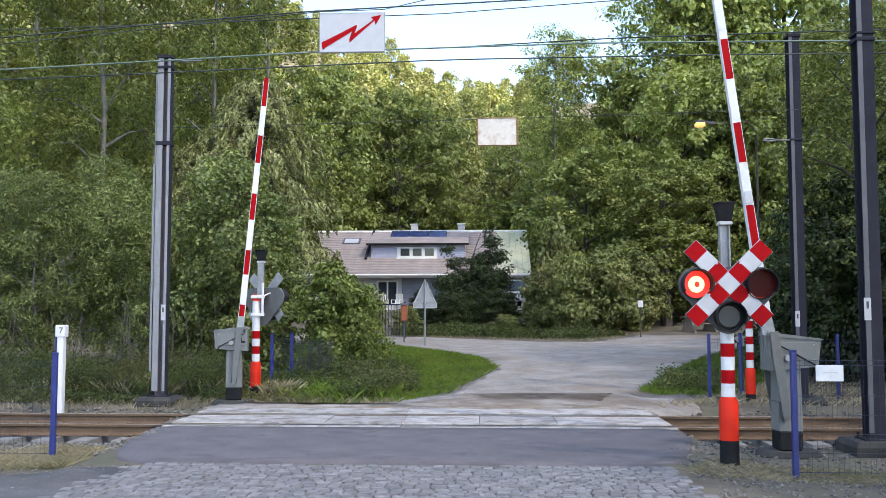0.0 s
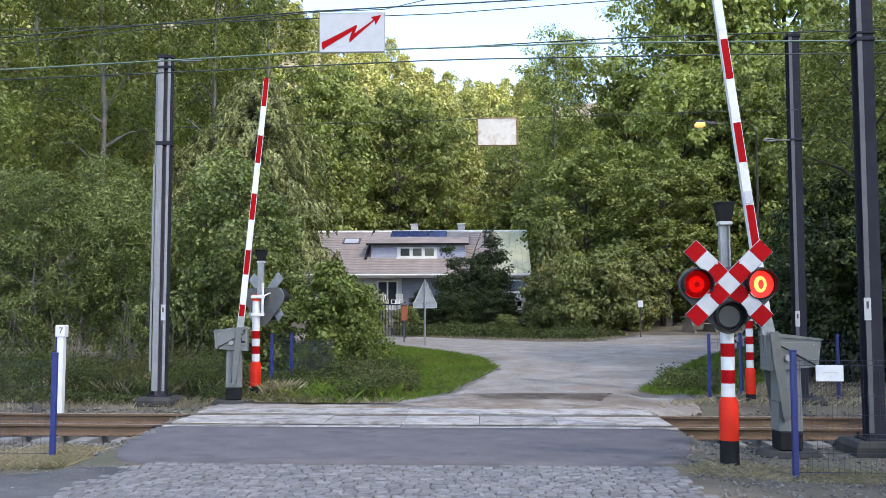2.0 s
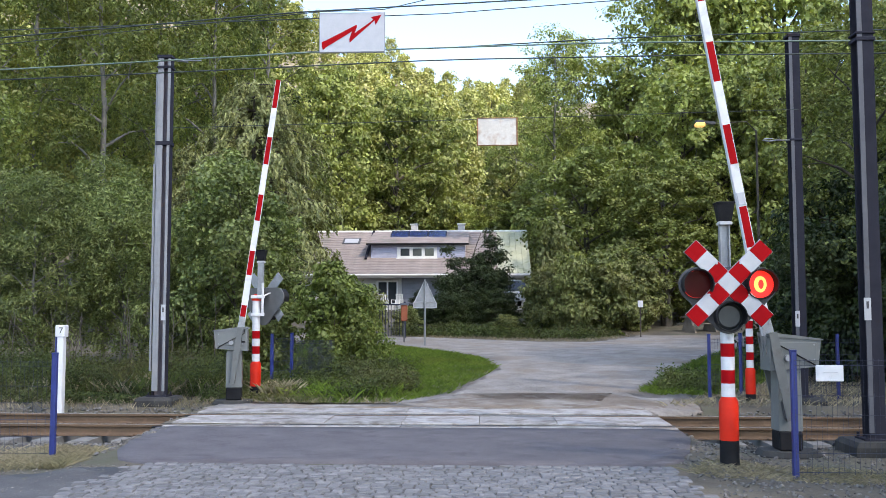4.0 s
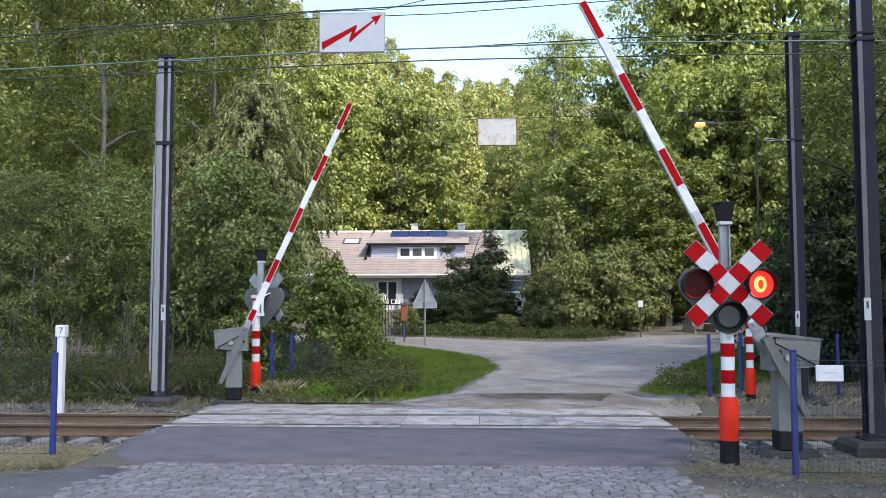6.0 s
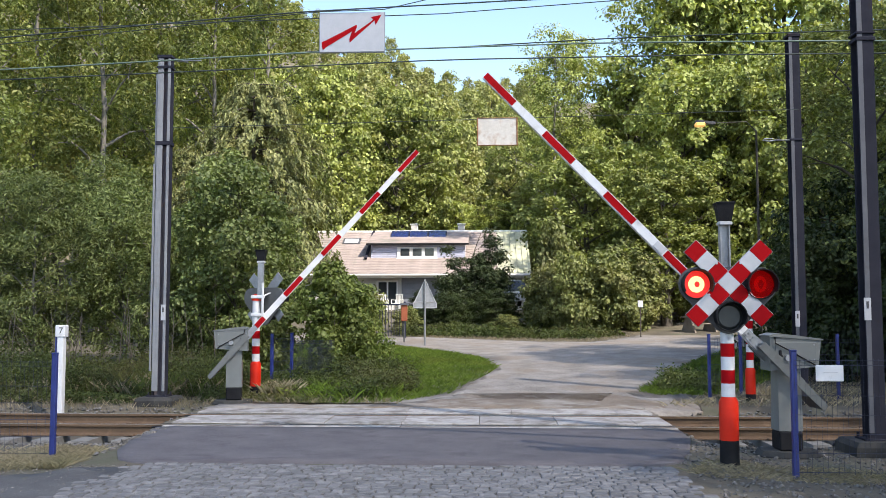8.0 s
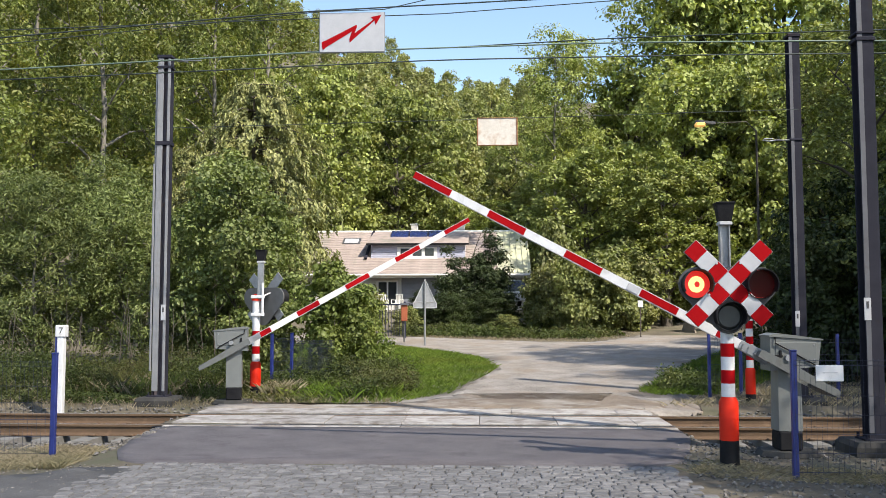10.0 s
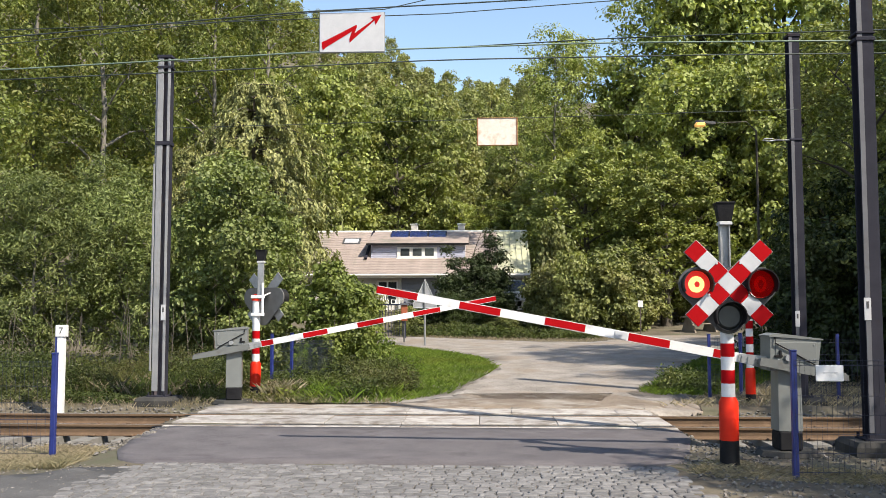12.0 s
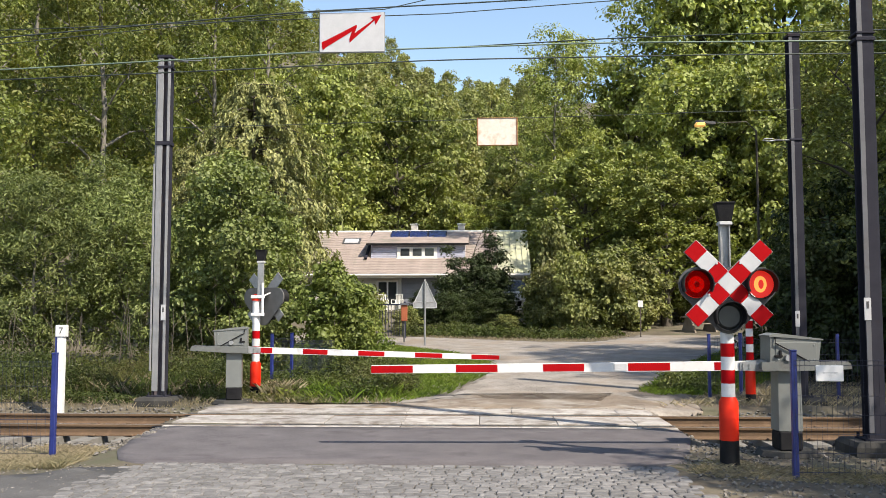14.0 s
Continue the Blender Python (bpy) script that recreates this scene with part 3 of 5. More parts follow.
# ---- barriers ----
def barrier(m, label, bands, dx=0.0, drop=0.0, tail=1.0):
    """Barrier machine with a boom that swings about its pivot at the origin's height; the boom points to -x."""
    b = thing("barrier", m, label, "barrier", "crossing barriers")
    bm = B()
    hull(bm, [(0.33 + r * math.cos(a * math.tau / 8 + 0.39), r * 0.85 * math.sin(a * math.tau / 8 + 0.39), z) for a in range(8) for r, z in ((0.41, -0.35), (0.41, 0.06 - drop), (0.37, 0.12 - drop))], pose(dx, 0, 0))
    part("foundation", bm, M_SHADECON, b, "concrete foundation block darkened as by shade")
    bm = B()
    box(bm, (0.32 + dx, 0, 0.24 - drop), (0.29, 0.30, 0.24), 0.02)
    part("pedestal_foot", bm, M_BLACK, b, "black painted foot")
    bm = B()
    hull(bm, [(0.32 + sx * w, sy * w, z) for sx in (-1, 1) for sy in (-1, 1) for w, z in ((0.148, 0.36 - drop), (0.138, 1.0))], pose(dx, 0, 0))
    box(bm, (0.472 + dx, 0, 0.7), (0.012, 0.05, 0.5), 0.004)
    part("pedestal", bm, M_GREYBOX, b, "grey steel pedestal")
    bm = B()
    hull(bm, [(x, y, z) for y in (-0.19, 0.19) for x, z in ((0.07, 0.99), (0.66, 1.04), (0.70, 1.37), (0.16, 1.44), (0.08, 1.43))], pose(dx, 0, 0))
    head = part("head", bm, M_GREYBOX, b, "grey drive box with sloping lid")
    bm = B()
    hull(bm, [(x, y, z) for y in (-0.205, 0.205) for x, z in ((0.06, 1.425), (0.16, 1.452), (0.72, 1.382), (0.72, 1.365), (0.16, 1.43), (0.06, 1.41))], pose(dx, 0, 0))
    part("lid", bm, M_GREYBOX, head, "sheet steel lid with a lip")
    for y in (-1, 1):
        part("hub", tube(B(), [(0.275, y * 0.19, 1.15), (0.275, y * 0.26, 1.15)], 0.04, 14), M_GALV, head, "pivot hub")
    bm = B()
    bm.free()
    for y in (-0.205, 0.205):
        bm = B()
        box(bm, (0.17 + dx, y, 1.17), (0.10, 0.03, 0.03), 0.006)
        box(bm, (0.19 + dx, y, 1.20), (0.03, 0.04, 0.09), 0.006)
        part("latch", bm, M_BLACK, head, "dark latch")
        part("cable", tube(B(), [(0.13 + dx, y, 1.40), (0.13 + dx, y * 1.06, 1.33), (0.3 + dx, y * 1.06, 1.24), (0.62 + dx, y, 1.06)], 0.009, 6), M_BLACK, head, "thin black cable")
        part("cover_plate", box(B(), (0.39 + dx, y * 0.956, 1.22), (0.50, 0.008, 0.24), 0.003), M_GREYBOX, head, "screwed-on cover plate")
    bm = B()
    for y in (-0.203, 0.203):
        for x in (0.17, 0.61):
            for z in (1.13, 1.31):
                tube(bm, [(x + dx, y - 0.006, z), (x + dx, y + 0.006, z)], 0.010, 8)
    part("screws", bm, M_GALV, head)
    # boom: hollow tapered beam in 0.55 m bands, clamp plates and counterweight arm
    bm = B()
    hull(bm, [(x, y * w, z * w * 1.25) for y in (-1, 1) for z in (-1, 1) for x, w in ((-0.16, 0.047), (-bands[0], 0.040))])
    boom = part("boom", bm, M_WHITE, b, "white boom with red bands", pose(0.15, 0, 1.02))
    edges = [-v for v in bands]
    for k in range(0, 9, 2):
        a, e = edges[k], edges[k + 1]
        bm = B()
        hull(bm, [(x, y * (0.050 + 0.0014 * x), z * (0.050 + 0.0014 * x)) for y in (-1, 1) for z in (-1, 1) for x in (a - 0.001, e)])
        part("red_band", bm, M_RED, boom)
    bm = B()
    for y in (-0.062, 0.062):
        hull(bm, [(x, y + d, z) for d in (-0.005, 0.005) for x, z in ((-0.42, -0.05), (-0.42, 0.05), (-0.1, 0.075), (0.1, 0.08), (0.1, -0.08), (-0.1, -0.075))])
    for x in (-0.38, -0.3, -0.2, -0.12):
        for z in (-0.02, 0.025):
            tube(bm, [(x, -0.085, z), (x, 0.085, z)], 0.012, 8)
    part("clamp_plate", bm, M_GALV, boom, "bolted galvanised clamp plate")
    bm = B()
    for y in (-0.225, 0.225):
        hull(bm, [(x, y + d, z) for d in (-0.012, 0.012) for x, z in ((-0.2, -0.05), (-0.2, 0.05), (0.2, 0.065), (tail - 0.02, 0.035), (tail, -0.04), (0.2, -0.06))])
    box(bm, (-0.16, 0, 0), (0.05, 0.45, 0.08), 0.008)
    arm = part("counterweight_arm", bm, M_ARM, boom, "grey counterweight arm")
    bm = B()
    box(bm, (tail - 0.14, 0, 0.0), (0.22, 0.43, 0.10), 0.01)
    part("counterweight", bm, M_BOARD, arm, "dark counterweight block")
    return b, boom


bar_near, boom_near = barrier(pose(3.42, -3.10, 0, 0, 0, 1.7), "grey barrier machine with red and white boom", (5.01, 4.49, 3.95, 3.43, 2.86, 2.35, 1.8, 1.28, 0.73, 0.6), 0.0, 0.11, 0.9)
bar_far, boom_far = barrier(pose(-4.56, 2.72, 0.0, 0, 0, 191), "grey barrier machine with red and white boom", (5.07, 4.51, 3.93, 3.39, 2.79, 2.28, 1.69, 1.22, 0.64, 0.38), -0.10, 0.05, 0.87)
# lantern on the near boom
part("reflector_patch", box(B(), (-1.90, -0.05, 0), (0.16, 0.012, 0.095), 0.004), M_SHEET, boom_near, "grey patch on the boom")


# ---- masts ----
def mast(m, height, w, d, label, light, extras):
    """An H-section mast. Its web shows from the road where light is set; else a flange faces the road."""
    t = thing("catenary_mast", m, label, "catenary mast", "catenary masts")
    part("foundation", hull(B(), [(sx * a, sy * a, z) for sx in (-1, 1) for sy in (-1, 1) for a, z in ((0.36, -0.4), (0.36, 0.06), (0.31, 0.12))]), M_SHADECON, t, "grey concrete footing")
    f = 0.018
    if light:
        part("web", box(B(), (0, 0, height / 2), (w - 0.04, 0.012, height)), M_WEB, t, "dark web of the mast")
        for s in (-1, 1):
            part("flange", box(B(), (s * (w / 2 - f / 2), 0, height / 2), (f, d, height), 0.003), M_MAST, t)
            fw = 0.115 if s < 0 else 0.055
            part("flange_face", box(B(), (s * (w / 2 - fw / 2), -d / 2 + 0.004, height / 2 + 0.1), (fw, 0.012, height - 0.25), 0.003), M_MASTLIGHT, t, "flange edge strip in a pale lit tone")
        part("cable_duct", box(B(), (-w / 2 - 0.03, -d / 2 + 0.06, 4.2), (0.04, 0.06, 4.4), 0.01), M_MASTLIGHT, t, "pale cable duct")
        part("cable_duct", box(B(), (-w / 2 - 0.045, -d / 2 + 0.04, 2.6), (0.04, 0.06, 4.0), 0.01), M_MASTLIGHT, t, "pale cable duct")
    else:
        part("web", box(B(), (0, 0, height / 2), (0.012, d - 0.03, height)), M_MAST, t)
        part("edge_strip", box(B(), (-w / 2 + 0.034, -d / 2 - 0.004, height / 2 + 0.1), (0.062, 0.008, height - 0.22), 0.002), M_MASTMID, t, "flange edge in a paler lit tone")
        for s in (-1, 1):
            part("flange", box(B(), (0, s * (d / 2 - f / 2), height / 2), (w, f, height), 0.003), M_MAST, t)
    part("base_plate", box(B(), (0, 0, 0.13), (w + 0.14, d + 0.14, 0.03), 0.005), M_MAST, t)
    for sx in (-1, 1):
        for sy in (-1, 1):
            part("anchor_bolt", tube(B(), [(sx * (w / 2 + 0.04), sy * (d / 2 + 0.04), 0.12), (sx * (w / 2 + 0.04), sy * (d / 2 + 0.04), 0.2)], 0.018, 8), M_MAST, t)
    for z, hh in extras.get("collars", ()):
        part("collar", box(B(), (0, 0, z), (w + 0.04, d + 0.04, hh), 0.006), M_MAST, t, "steel clamp collar")
    px = extras.get("plate_x", w / 2 - 0.05)
    for z, hh in extras.get("plates", ()):
        p = part("number_plate", box(B(), (px, -d / 2 - 0.012, z), (0.085, 0.01, hh), 0.002), M_SHEET, t, "small white plate")
        part("plate_mark", box(B(), (px, -d / 2 - 0.0185, z + 0.05), (0.03, 0.003, 0.09)), M_BOARD, p)
    return t


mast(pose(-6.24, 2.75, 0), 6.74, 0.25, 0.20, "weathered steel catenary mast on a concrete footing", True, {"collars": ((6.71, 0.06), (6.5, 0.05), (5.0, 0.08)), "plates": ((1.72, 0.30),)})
mast(pose(6.0, 3.2, 0), 7.15, 0.21, 0.22, "grey steel catenary mast at the forest edge", False, {"collars": ((7.1, 0.06), (5.05, 0.04)), "plates": ((1.6, 0.30),), "plate_x": -0.07})
mast(pose(4.86, -2.95, 0), 9.0, 0.21, 0.21, "tall grey steel catenary mast on a concrete footing", False, {"collars": ((5.2, 0.05), (5.28, 0.03)), "plates": ((1.75, 0.28),), "plate_x": -0.08})
loop = thing("wire_stay", pose(5.9, 3.2, 5.04), "thin bent steel wire loop clamped to the mast", "wire stay")
part("loop", tube(B(), [(0, -0.1, 0), (-0.3, -0.1, 0.0), (-0.42, -0.1, -0.02), (-0.55, -0.1, 0.0), (-0.5, -0.1, 0.03), (-0.35, -0.1, 0.03)], 0.012, 6), M_GALV, loop)


# ---- overhead wires ----
def wire(pts, r, material, label, sag=0.0):
    bm = B()
    a, b = Vector(pts[0]), Vector(pts[-1])
    n = 24
    line = []
    for k in range(n + 1):
        u = k / n
        seg = u * (len(pts) - 1)
        i = min(int(seg), len(pts) - 2)
        p = Vector(pts[i]).lerp(Vector(pts[i + 1]), seg - i)
        line.append(p - Vector((0, 0, sag * 4 * u * (1 - u))))
    tube(bm, line, r, 6)
    ob = new("overhead_wire", mesh_of("overhead_wire", bm, material))
    return tagged(ob, label, "overhead wire", "overhead wires")


wire([(-30, 0, 4.6), (-8.12, 0, 6.31), (-3.15, 0, 6.67), (0.67, 0, 6.82), (5, 0, 6.95), (14, 0, 7.1)], 0.012, M_CABLE, "dark copper catenary wire above the track")
wire([(-22, 0.0, 6.35), (-8, 0, 6.44), (-0.68, 0, 6.61), (2.33, 0, 6.80), (14, 0, 7.5)], 0.008, M_CABLE, "dark thin feeder wire above the track")
wire([(-30, 0, 5.3), (-8.1, 0, 5.76), (-2.7, 0, 6.0), (1.86, 0, 6.09), (5.9, 0, 6.07), (20, 0, 5.9)], 0.013, M_CABLEGREEN, "greenish weathered overhead wire")
wire([(-30, 0, 5.3), (-8.1, 0, 5.59), (-5.3, 0, 5.68), (-0.68, 0, 5.84), (3.94, 0, 5.87), (20, 0, 5.8)], 0.011, M_CABLE, "dark contact wire above the track")
wire([(-6.1, 2.7, 6.64), (-3.3, 1.9, 6.55), (-0.7, 0.9, 6.3), (2.3, 0.1, 6.2), (6, -0.8, 6.0), (20, -3, 5.6)], 0.010, M_CABLE, "dark anchoring wire tied to the mast")
tie = thing("wire_insulator", pose(-6.05, 2.6, 6.62), "grey ribbed insulator anchoring a wire to the mast", "insulator")
bm = B()
for k in range(7):
    tube(bm, [(0.06 + k * 0.035, 0, -0.005 * k), (0.075 + k * 0.035, 0, -0.005 * k)], 0.03, 10)
tube(bm, [(-0.1, 0.02, 0), (0.6, -0.15, -0.06)], 0.012, 6)
part("insulator_body", bm, M_GALV, tie)

# ---- hanging signs ----
M_OLDSIGN = surface("old_sign_back", (0.56, 0.51, 0.44), (0.70, 0.66, 0.60), 2.0, 0.7, grain=0.3, stain=(0.40, 0.24, 0.13), stain_scale=3.0, stain_at=(0.52, 0.72))
M_SIGNRUST = surface("rusty_edge", (0.20, 0.085, 0.045), (0.42, 0.21, 0.10), 8, 0.85, grain=0.5)
ds = thing("danger_sign", pose(-1.76, -2.9, 5.42), "white high-voltage warning sign with red lightning arrow", "warning sign")
part("plate", box(B(), (0, 0, 0), (0.86, 0.015, 0.53), 0.004), M_SHEET, ds)
bm = B()
bolt = [(-0.40, -0.13), (-0.40, -0.19), (-0.385, -0.235), (-0.345, -0.20), (0.0, 0.01), (-0.035, -0.095), (-0.03, -0.14), (0.30, 0.155), (0.315, 0.095), (0.395, 0.23), (0.25, 0.20), (0.285, 0.165), (0.04, -0.01), (0.07, 0.085), (0.06, 0.10), (-0.335, -0.10)]
prism(bm, bolt, -0.0125, -0.0085)
part("lightning_arrow", bm, M_RED, ds, "red jagged arrow")
part("frame_edge", box(B(), (0, 0.014, 0), (0.88, 0.012, 0.55), 0.004), M_GALV, ds)
bs = thing("danger_sign", pose(0.24, 2.9, 5.215), "rust-edged bare back of a hanging warning sign", "warning sign")
part("plate", box(B(), (0, 0, 0), (0.74, 0.015, 0.53), 0.004), M_OLDSIGN, bs)
bm = B()
for sx in (-1, 1):
    box(bm, (sx * 0.381, -0.005, 0), (0.022, 0.035, 0.55), 0.004)
for sz in (-1, 1):
    box(bm, (0, -0.005, sz * 0.266), (0.74, 0.03, 0.014), 0.004)
part("rim", bm, M_SIGNRUST, bs, "rusty rim")
wire([(-9, -2.92, 5.1), (-2.19, -2.92, 5.70), (-1.33, -2.92, 5.72), (-0.6, -2.92, 5.88), (4.8, -2.92, 7.4)], 0.006, M_CABLE, "thin cable carrying the warning sign")
wire([(-6.2, 2.92, 5.35), (0.2, 2.92, 5.47), (6.0, 2.92, 5.6)], 0.006, M_CABLE, "thin cable carrying the warning sign")


# ---- house ----
M_ROOF = surface("roof_tiles", (0.20, 0.165, 0.15), (0.33, 0.27, 0.245), 1.2, 0.85, grain=0.5, fine=14, stain=(0.17, 0.16, 0.13), stain_scale=0.9)
M_ROOFGREEN = surface("mossy_roof_sheet", (0.34, 0.35, 0.24), (0.46, 0.46, 0.33), 1.0, 0.95, grain=0.4, stain=(0.20, 0.23, 0.12), stain_scale=1.2)
M_SLATE = surface("blue_grey_cladding", (0.36, 0.37, 0.47), (0.46, 0.47, 0.58), 1.5, 0.7, grain=0.3)
M_RENDER = surface("pale_render", (0.40, 0.39, 0.37), (0.52, 0.50, 0.47), 1.0, 0.9, grain=0.3)
M_DOOR = surface("grey_garage_door", (0.16, 0.17, 0.20), (0.21, 0.22, 0.26), 1.5, 0.6, grain=0.2)
M_FASCIA = surface("white_fascia", (0.62, 0.61, 0.58), (0.72, 0.71, 0.68), 2, 0.6, grain=0.2)
M_SOLAR = surface("solar_glass", (0.010, 0.018, 0.075), (0.018, 0.028, 0.11), 2, 0.22, grain=0.05)
M_GLASS = surface("window_glass", (0.02, 0.025, 0.03), (0.04, 0.045, 0.05), 1, 0.06, grain=0.02)


def slab(bm, x0, x1, y0, z0, y1, z1, t=0.12):
    """A sloping roof slab from the eave (y0, z0) to the ridge (y1, z1)."""
    n = Vector((0, z0 - z1, y1 - y0)).normalized() * t
    return hull(bm, [(x, y + o * n.y, z + o * n.z) for x in (x0, x1) for y, z in ((y0, z0), (y1, z1)) for o in (0, 1)])


def house():
    h = thing("house", pose(0, 0, 0), "low house with tiled roof, clad dormer and solar panels", "house")
    zb = 1.9
    # front wall with openings left between piers
    for x0, x1, z0, z1 in ((-10.9, -6.6, zb, 4.1), (-6.6, -5.3, 3.75, 4.1), (-5.3, -5.1, zb, 4.1), (-5.1, -2.4, 3.95, 4.1), (-2.4, 0.6, zb, 4.1), (0.6, 2.3, zb, 4.0)):
        part("wall", box(B(), ((x0 + x1) / 2, 41.6, (z0 + z1) / 2), (x1 - x0, 0.25, z1 - z0), 0.01), M_RENDER, h)
    for x in (-10.9, 2.3):
        bm = B()
        hull(bm, [(x + d, y, z) for d in (-0.12, 0.12) for y, z in ((41.7, zb), (41.7, 4.1), (47.0, 7.05), (52.3, 4.1), (52.3, zb))])
        part("wall", bm, M_RENDER, h)
    part("wall", box(B(), (-4.3, 52.3, 3.0), (13.4, 0.25, 2.3), 0.01), M_RENDER, h)
    d = part("garage_door", box(B(), (-3.75, 41.66, 3.0), (2.68, 0.08, 1.9), 0.01), M_DOOR, h, "grey ribbed garage door")
    for k in range(6):
        part("door_panel", box(B(), (-3.75, 41.6, 2.2 + k * 0.3), (2.5, 0.03, 0.27), 0.008), M_DOOR, d)
    w = part("window", box(B(), (-5.95, 41.64, 2.85), (1.3, 0.10, 1.8), 0.01), M_FASCIA, h, "white framed window")
    part("pane", box(B(), (-6.25, 41.58, 2.95), (0.5, 0.012, 1.4)), M_GLASS, w)
    part("pane", box(B(), (-5.65, 41.58, 2.95), (0.5, 0.012, 1.4)), M_GLASS, w)
    # main roof, front and back
    r = part("roof", slab(B(), -11.2, 0.75, 40.9, 4.05, 47.0, 7.10), M_ROOF, h, "brown-grey tiled roof")
    part("roof", slab(B(), -11.2, 2.75, 53.1, 4.05, 47.0, 7.10), M_ROOF, h)
    # courses of tiles as raised rows
    up = math.atan2(3.05, 6.1)
    for k in range(17):
        u = (k + 0.5) / 17
        part("tile_course", box(B(), (-5.22, 0, 0), (11.9, 0.30, 0.03), 0.012), M_ROOF, r, at=pose(0, 40.95 + u * 6.0, 4.20 + u * 3.0, 26.565 - 4, 0, 0))
    g = part("roof", slab(B(), 0.75, 2.75, 40.9, 4.05, 47.0, 7.10), M_ROOFGREEN, h, "pale mossy ribbed roof section")
    for k in range(6):
        part("roof_rib", slab(B(), 0.85 + k * 0.36, 0.91 + k * 0.36, 40.85, 4.17, 47.0, 7.24, 0.05), M_ROOFGREEN, g)
    part("ridge_cap", tube(B(), [(-11.2, 47, 7.18), (2.75, 47, 7.18)], 0.11, 8), M_FASCIA, h, "pale ridge capping")
    part("gutter", tube(B(), [(-11.2, 40.84, 4.05), (2.75, 40.84, 4.05)], 0.08, 8), M_FASCIA, h, "white gutter")
    part("fascia", box(B(), (-4.2, 40.95, 3.98), (13.9, 0.04, 0.18), 0.005), M_FASCIA, h)
    # dormer
    dm = part("dormer", hull(B(), [(x, y, z) for x in (-7.15, -1.25) for y, z in ((43.0, 4.95), (43.0, 6.0), (46.6, 7.0), (46.6, 6.4))]), M_SLATE, h, "blue-grey clad dormer")
    for k in range(7):
        part("cladding_board", box(B(), (-4.2, 42.985, 5.06 + k * 0.145), (5.9, 0.035, 0.13), 0.012), M_SLATE, dm)
    part("dormer_roof", slab(B(), -7.4, -1.05, 42.7, 6.02, 47.0, 7.12, 0.1), M_ROOF, dm, "brown dormer roof")
    part("dormer_fascia", box(B(), (-4.22, 42.68, 6.05), (6.4, 0.03, 0.11), 0.004), M_BLACK, dm)
    w = part("window", box(B(), (-4.25, 42.95, 5.52), (2.5, 0.08, 0.74), 0.01), M_FASCIA, h, "white three-light dormer window")
    for k in range(3):
        part("pane", box(B(), (-5.0 + k * 0.76, 42.9, 5.56), (0.56, 0.02, 0.46), 0.004), M_GLASS, w)
    part("sill", box(B(), (-4.25, 42.88, 5.17), (2.6, 0.14, 0.05), 0.006), M_FASCIA, w)
    # skylight, solar panels, chimney
    s = part("skylight", box(B(), (0, 0, 0), (1.15, 0.95, 0.10), 0.01), M_BOARD, h, "dark framed skylight", pose(-8.7, 45.4, 6.44, 26.6, 0, 0))
    part("pane", box(B(), (0, 0, 0.052), (0.9, 0.7, 0.012)), M_SHEET, s)
    for k in range(3):
        p = part("solar_panel", box(B(), (0, 0, 0), (1.20, 1.5, 0.08), 0.006), M_BLACK, h, "blue solar panel", pose(-5.54 + k * 1.22, 45.35, 6.83, 24, 0, 0))
        part("cell_sheet", box(B(), (0, 0, 0.043), (1.12, 1.40, 0.01)), M_SOLAR, p)
    for x in (-4.75, -1.6):
        c = part("chimney", box(B(), (x, 47.4, 7.3), (0.46, 0.46, 0.8), 0.02), M_RENDER, h, "small pale chimney")
        part("chimney_cap", box(B(), (x, 47.4, 7.73), (0.60, 0.55, 0.06), 0.01), M_FASCIA, c)
    # side panel of the left roof
    part("roof_verge", slab(B(), -7.5, -7.35, 42.6, 5.1, 47.0, 7.22, 0.1), M_MAST, h)
    return h


house()


def garden_chair(x, y, turn):
    """A white plastic armchair."""
    c = thing("garden_chair", pose(x, y, gz(x, y), 0, 0, turn), "white plastic garden chair before the house", "chair", "garden chairs")
    part("seat", box(B(), (0, 0, 0.43), (0.50, 0.48, 0.04), 0.015), M_FASCIA, c)
    bm = B()
    for k in range(5):
        box(bm, (-0.20 + k * 0.10, 0.25, 0.70), (0.06, 0.03, 0.50), 0.008)
    box(bm, (0, 0.25, 0.95), (0.50, 0.035, 0.07), 0.012)
    part("backrest", bm, M_FASCIA, c)
    for sx in (-1, 1):
        part("armrest", box(B(), (sx * 0.27, 0.02, 0.65), (0.06, 0.50, 0.035), 0.01), M_FASCIA, c)
        for sy in (-1, 1):
            part("leg", box(B(), (sx * 0.25, sy * 0.22, 0.32), (0.05, 0.05, 0.66), 0.008), M_FASCIA, c)


for x, y, a in ((-5.9, 38.6, 20), (-5.1, 38.9, -25), (-6.9, 39.2, 60)):
    garden_chair(x, y, a)


# ---- plants ----
def leaves(centres, normals, size, g, droop=0.0, narrow=0.55):
    """Folded four-cornered leaves at the centres."""
    n = len(centres)
    nrm = normals / np.linalg.norm(normals, axis=1, keepdims=True)
    t = g.normal(size=(n, 3))
    t[:, 2] -= droop
    t -= nrm * (t * nrm).sum(1, keepdims=True)
    t /= np.linalg.norm(t, axis=1, keepdims=True)
    s = np.cross(nrm, t)
    L = (size * g.uniform(0.65, 1.35, (n, 1)))
    w = L * narrow * 0.5
    fold = nrm * L * 0.10
    V = np.stack([centres - t * L * 0.5, centres + s * w + fold, centres + t * L * 0.5 - fold * 0.6, centres - s * w + fold], 1).reshape(-1, 3)
    F = np.arange(4 * n).reshape(n, 4)
    return V, F


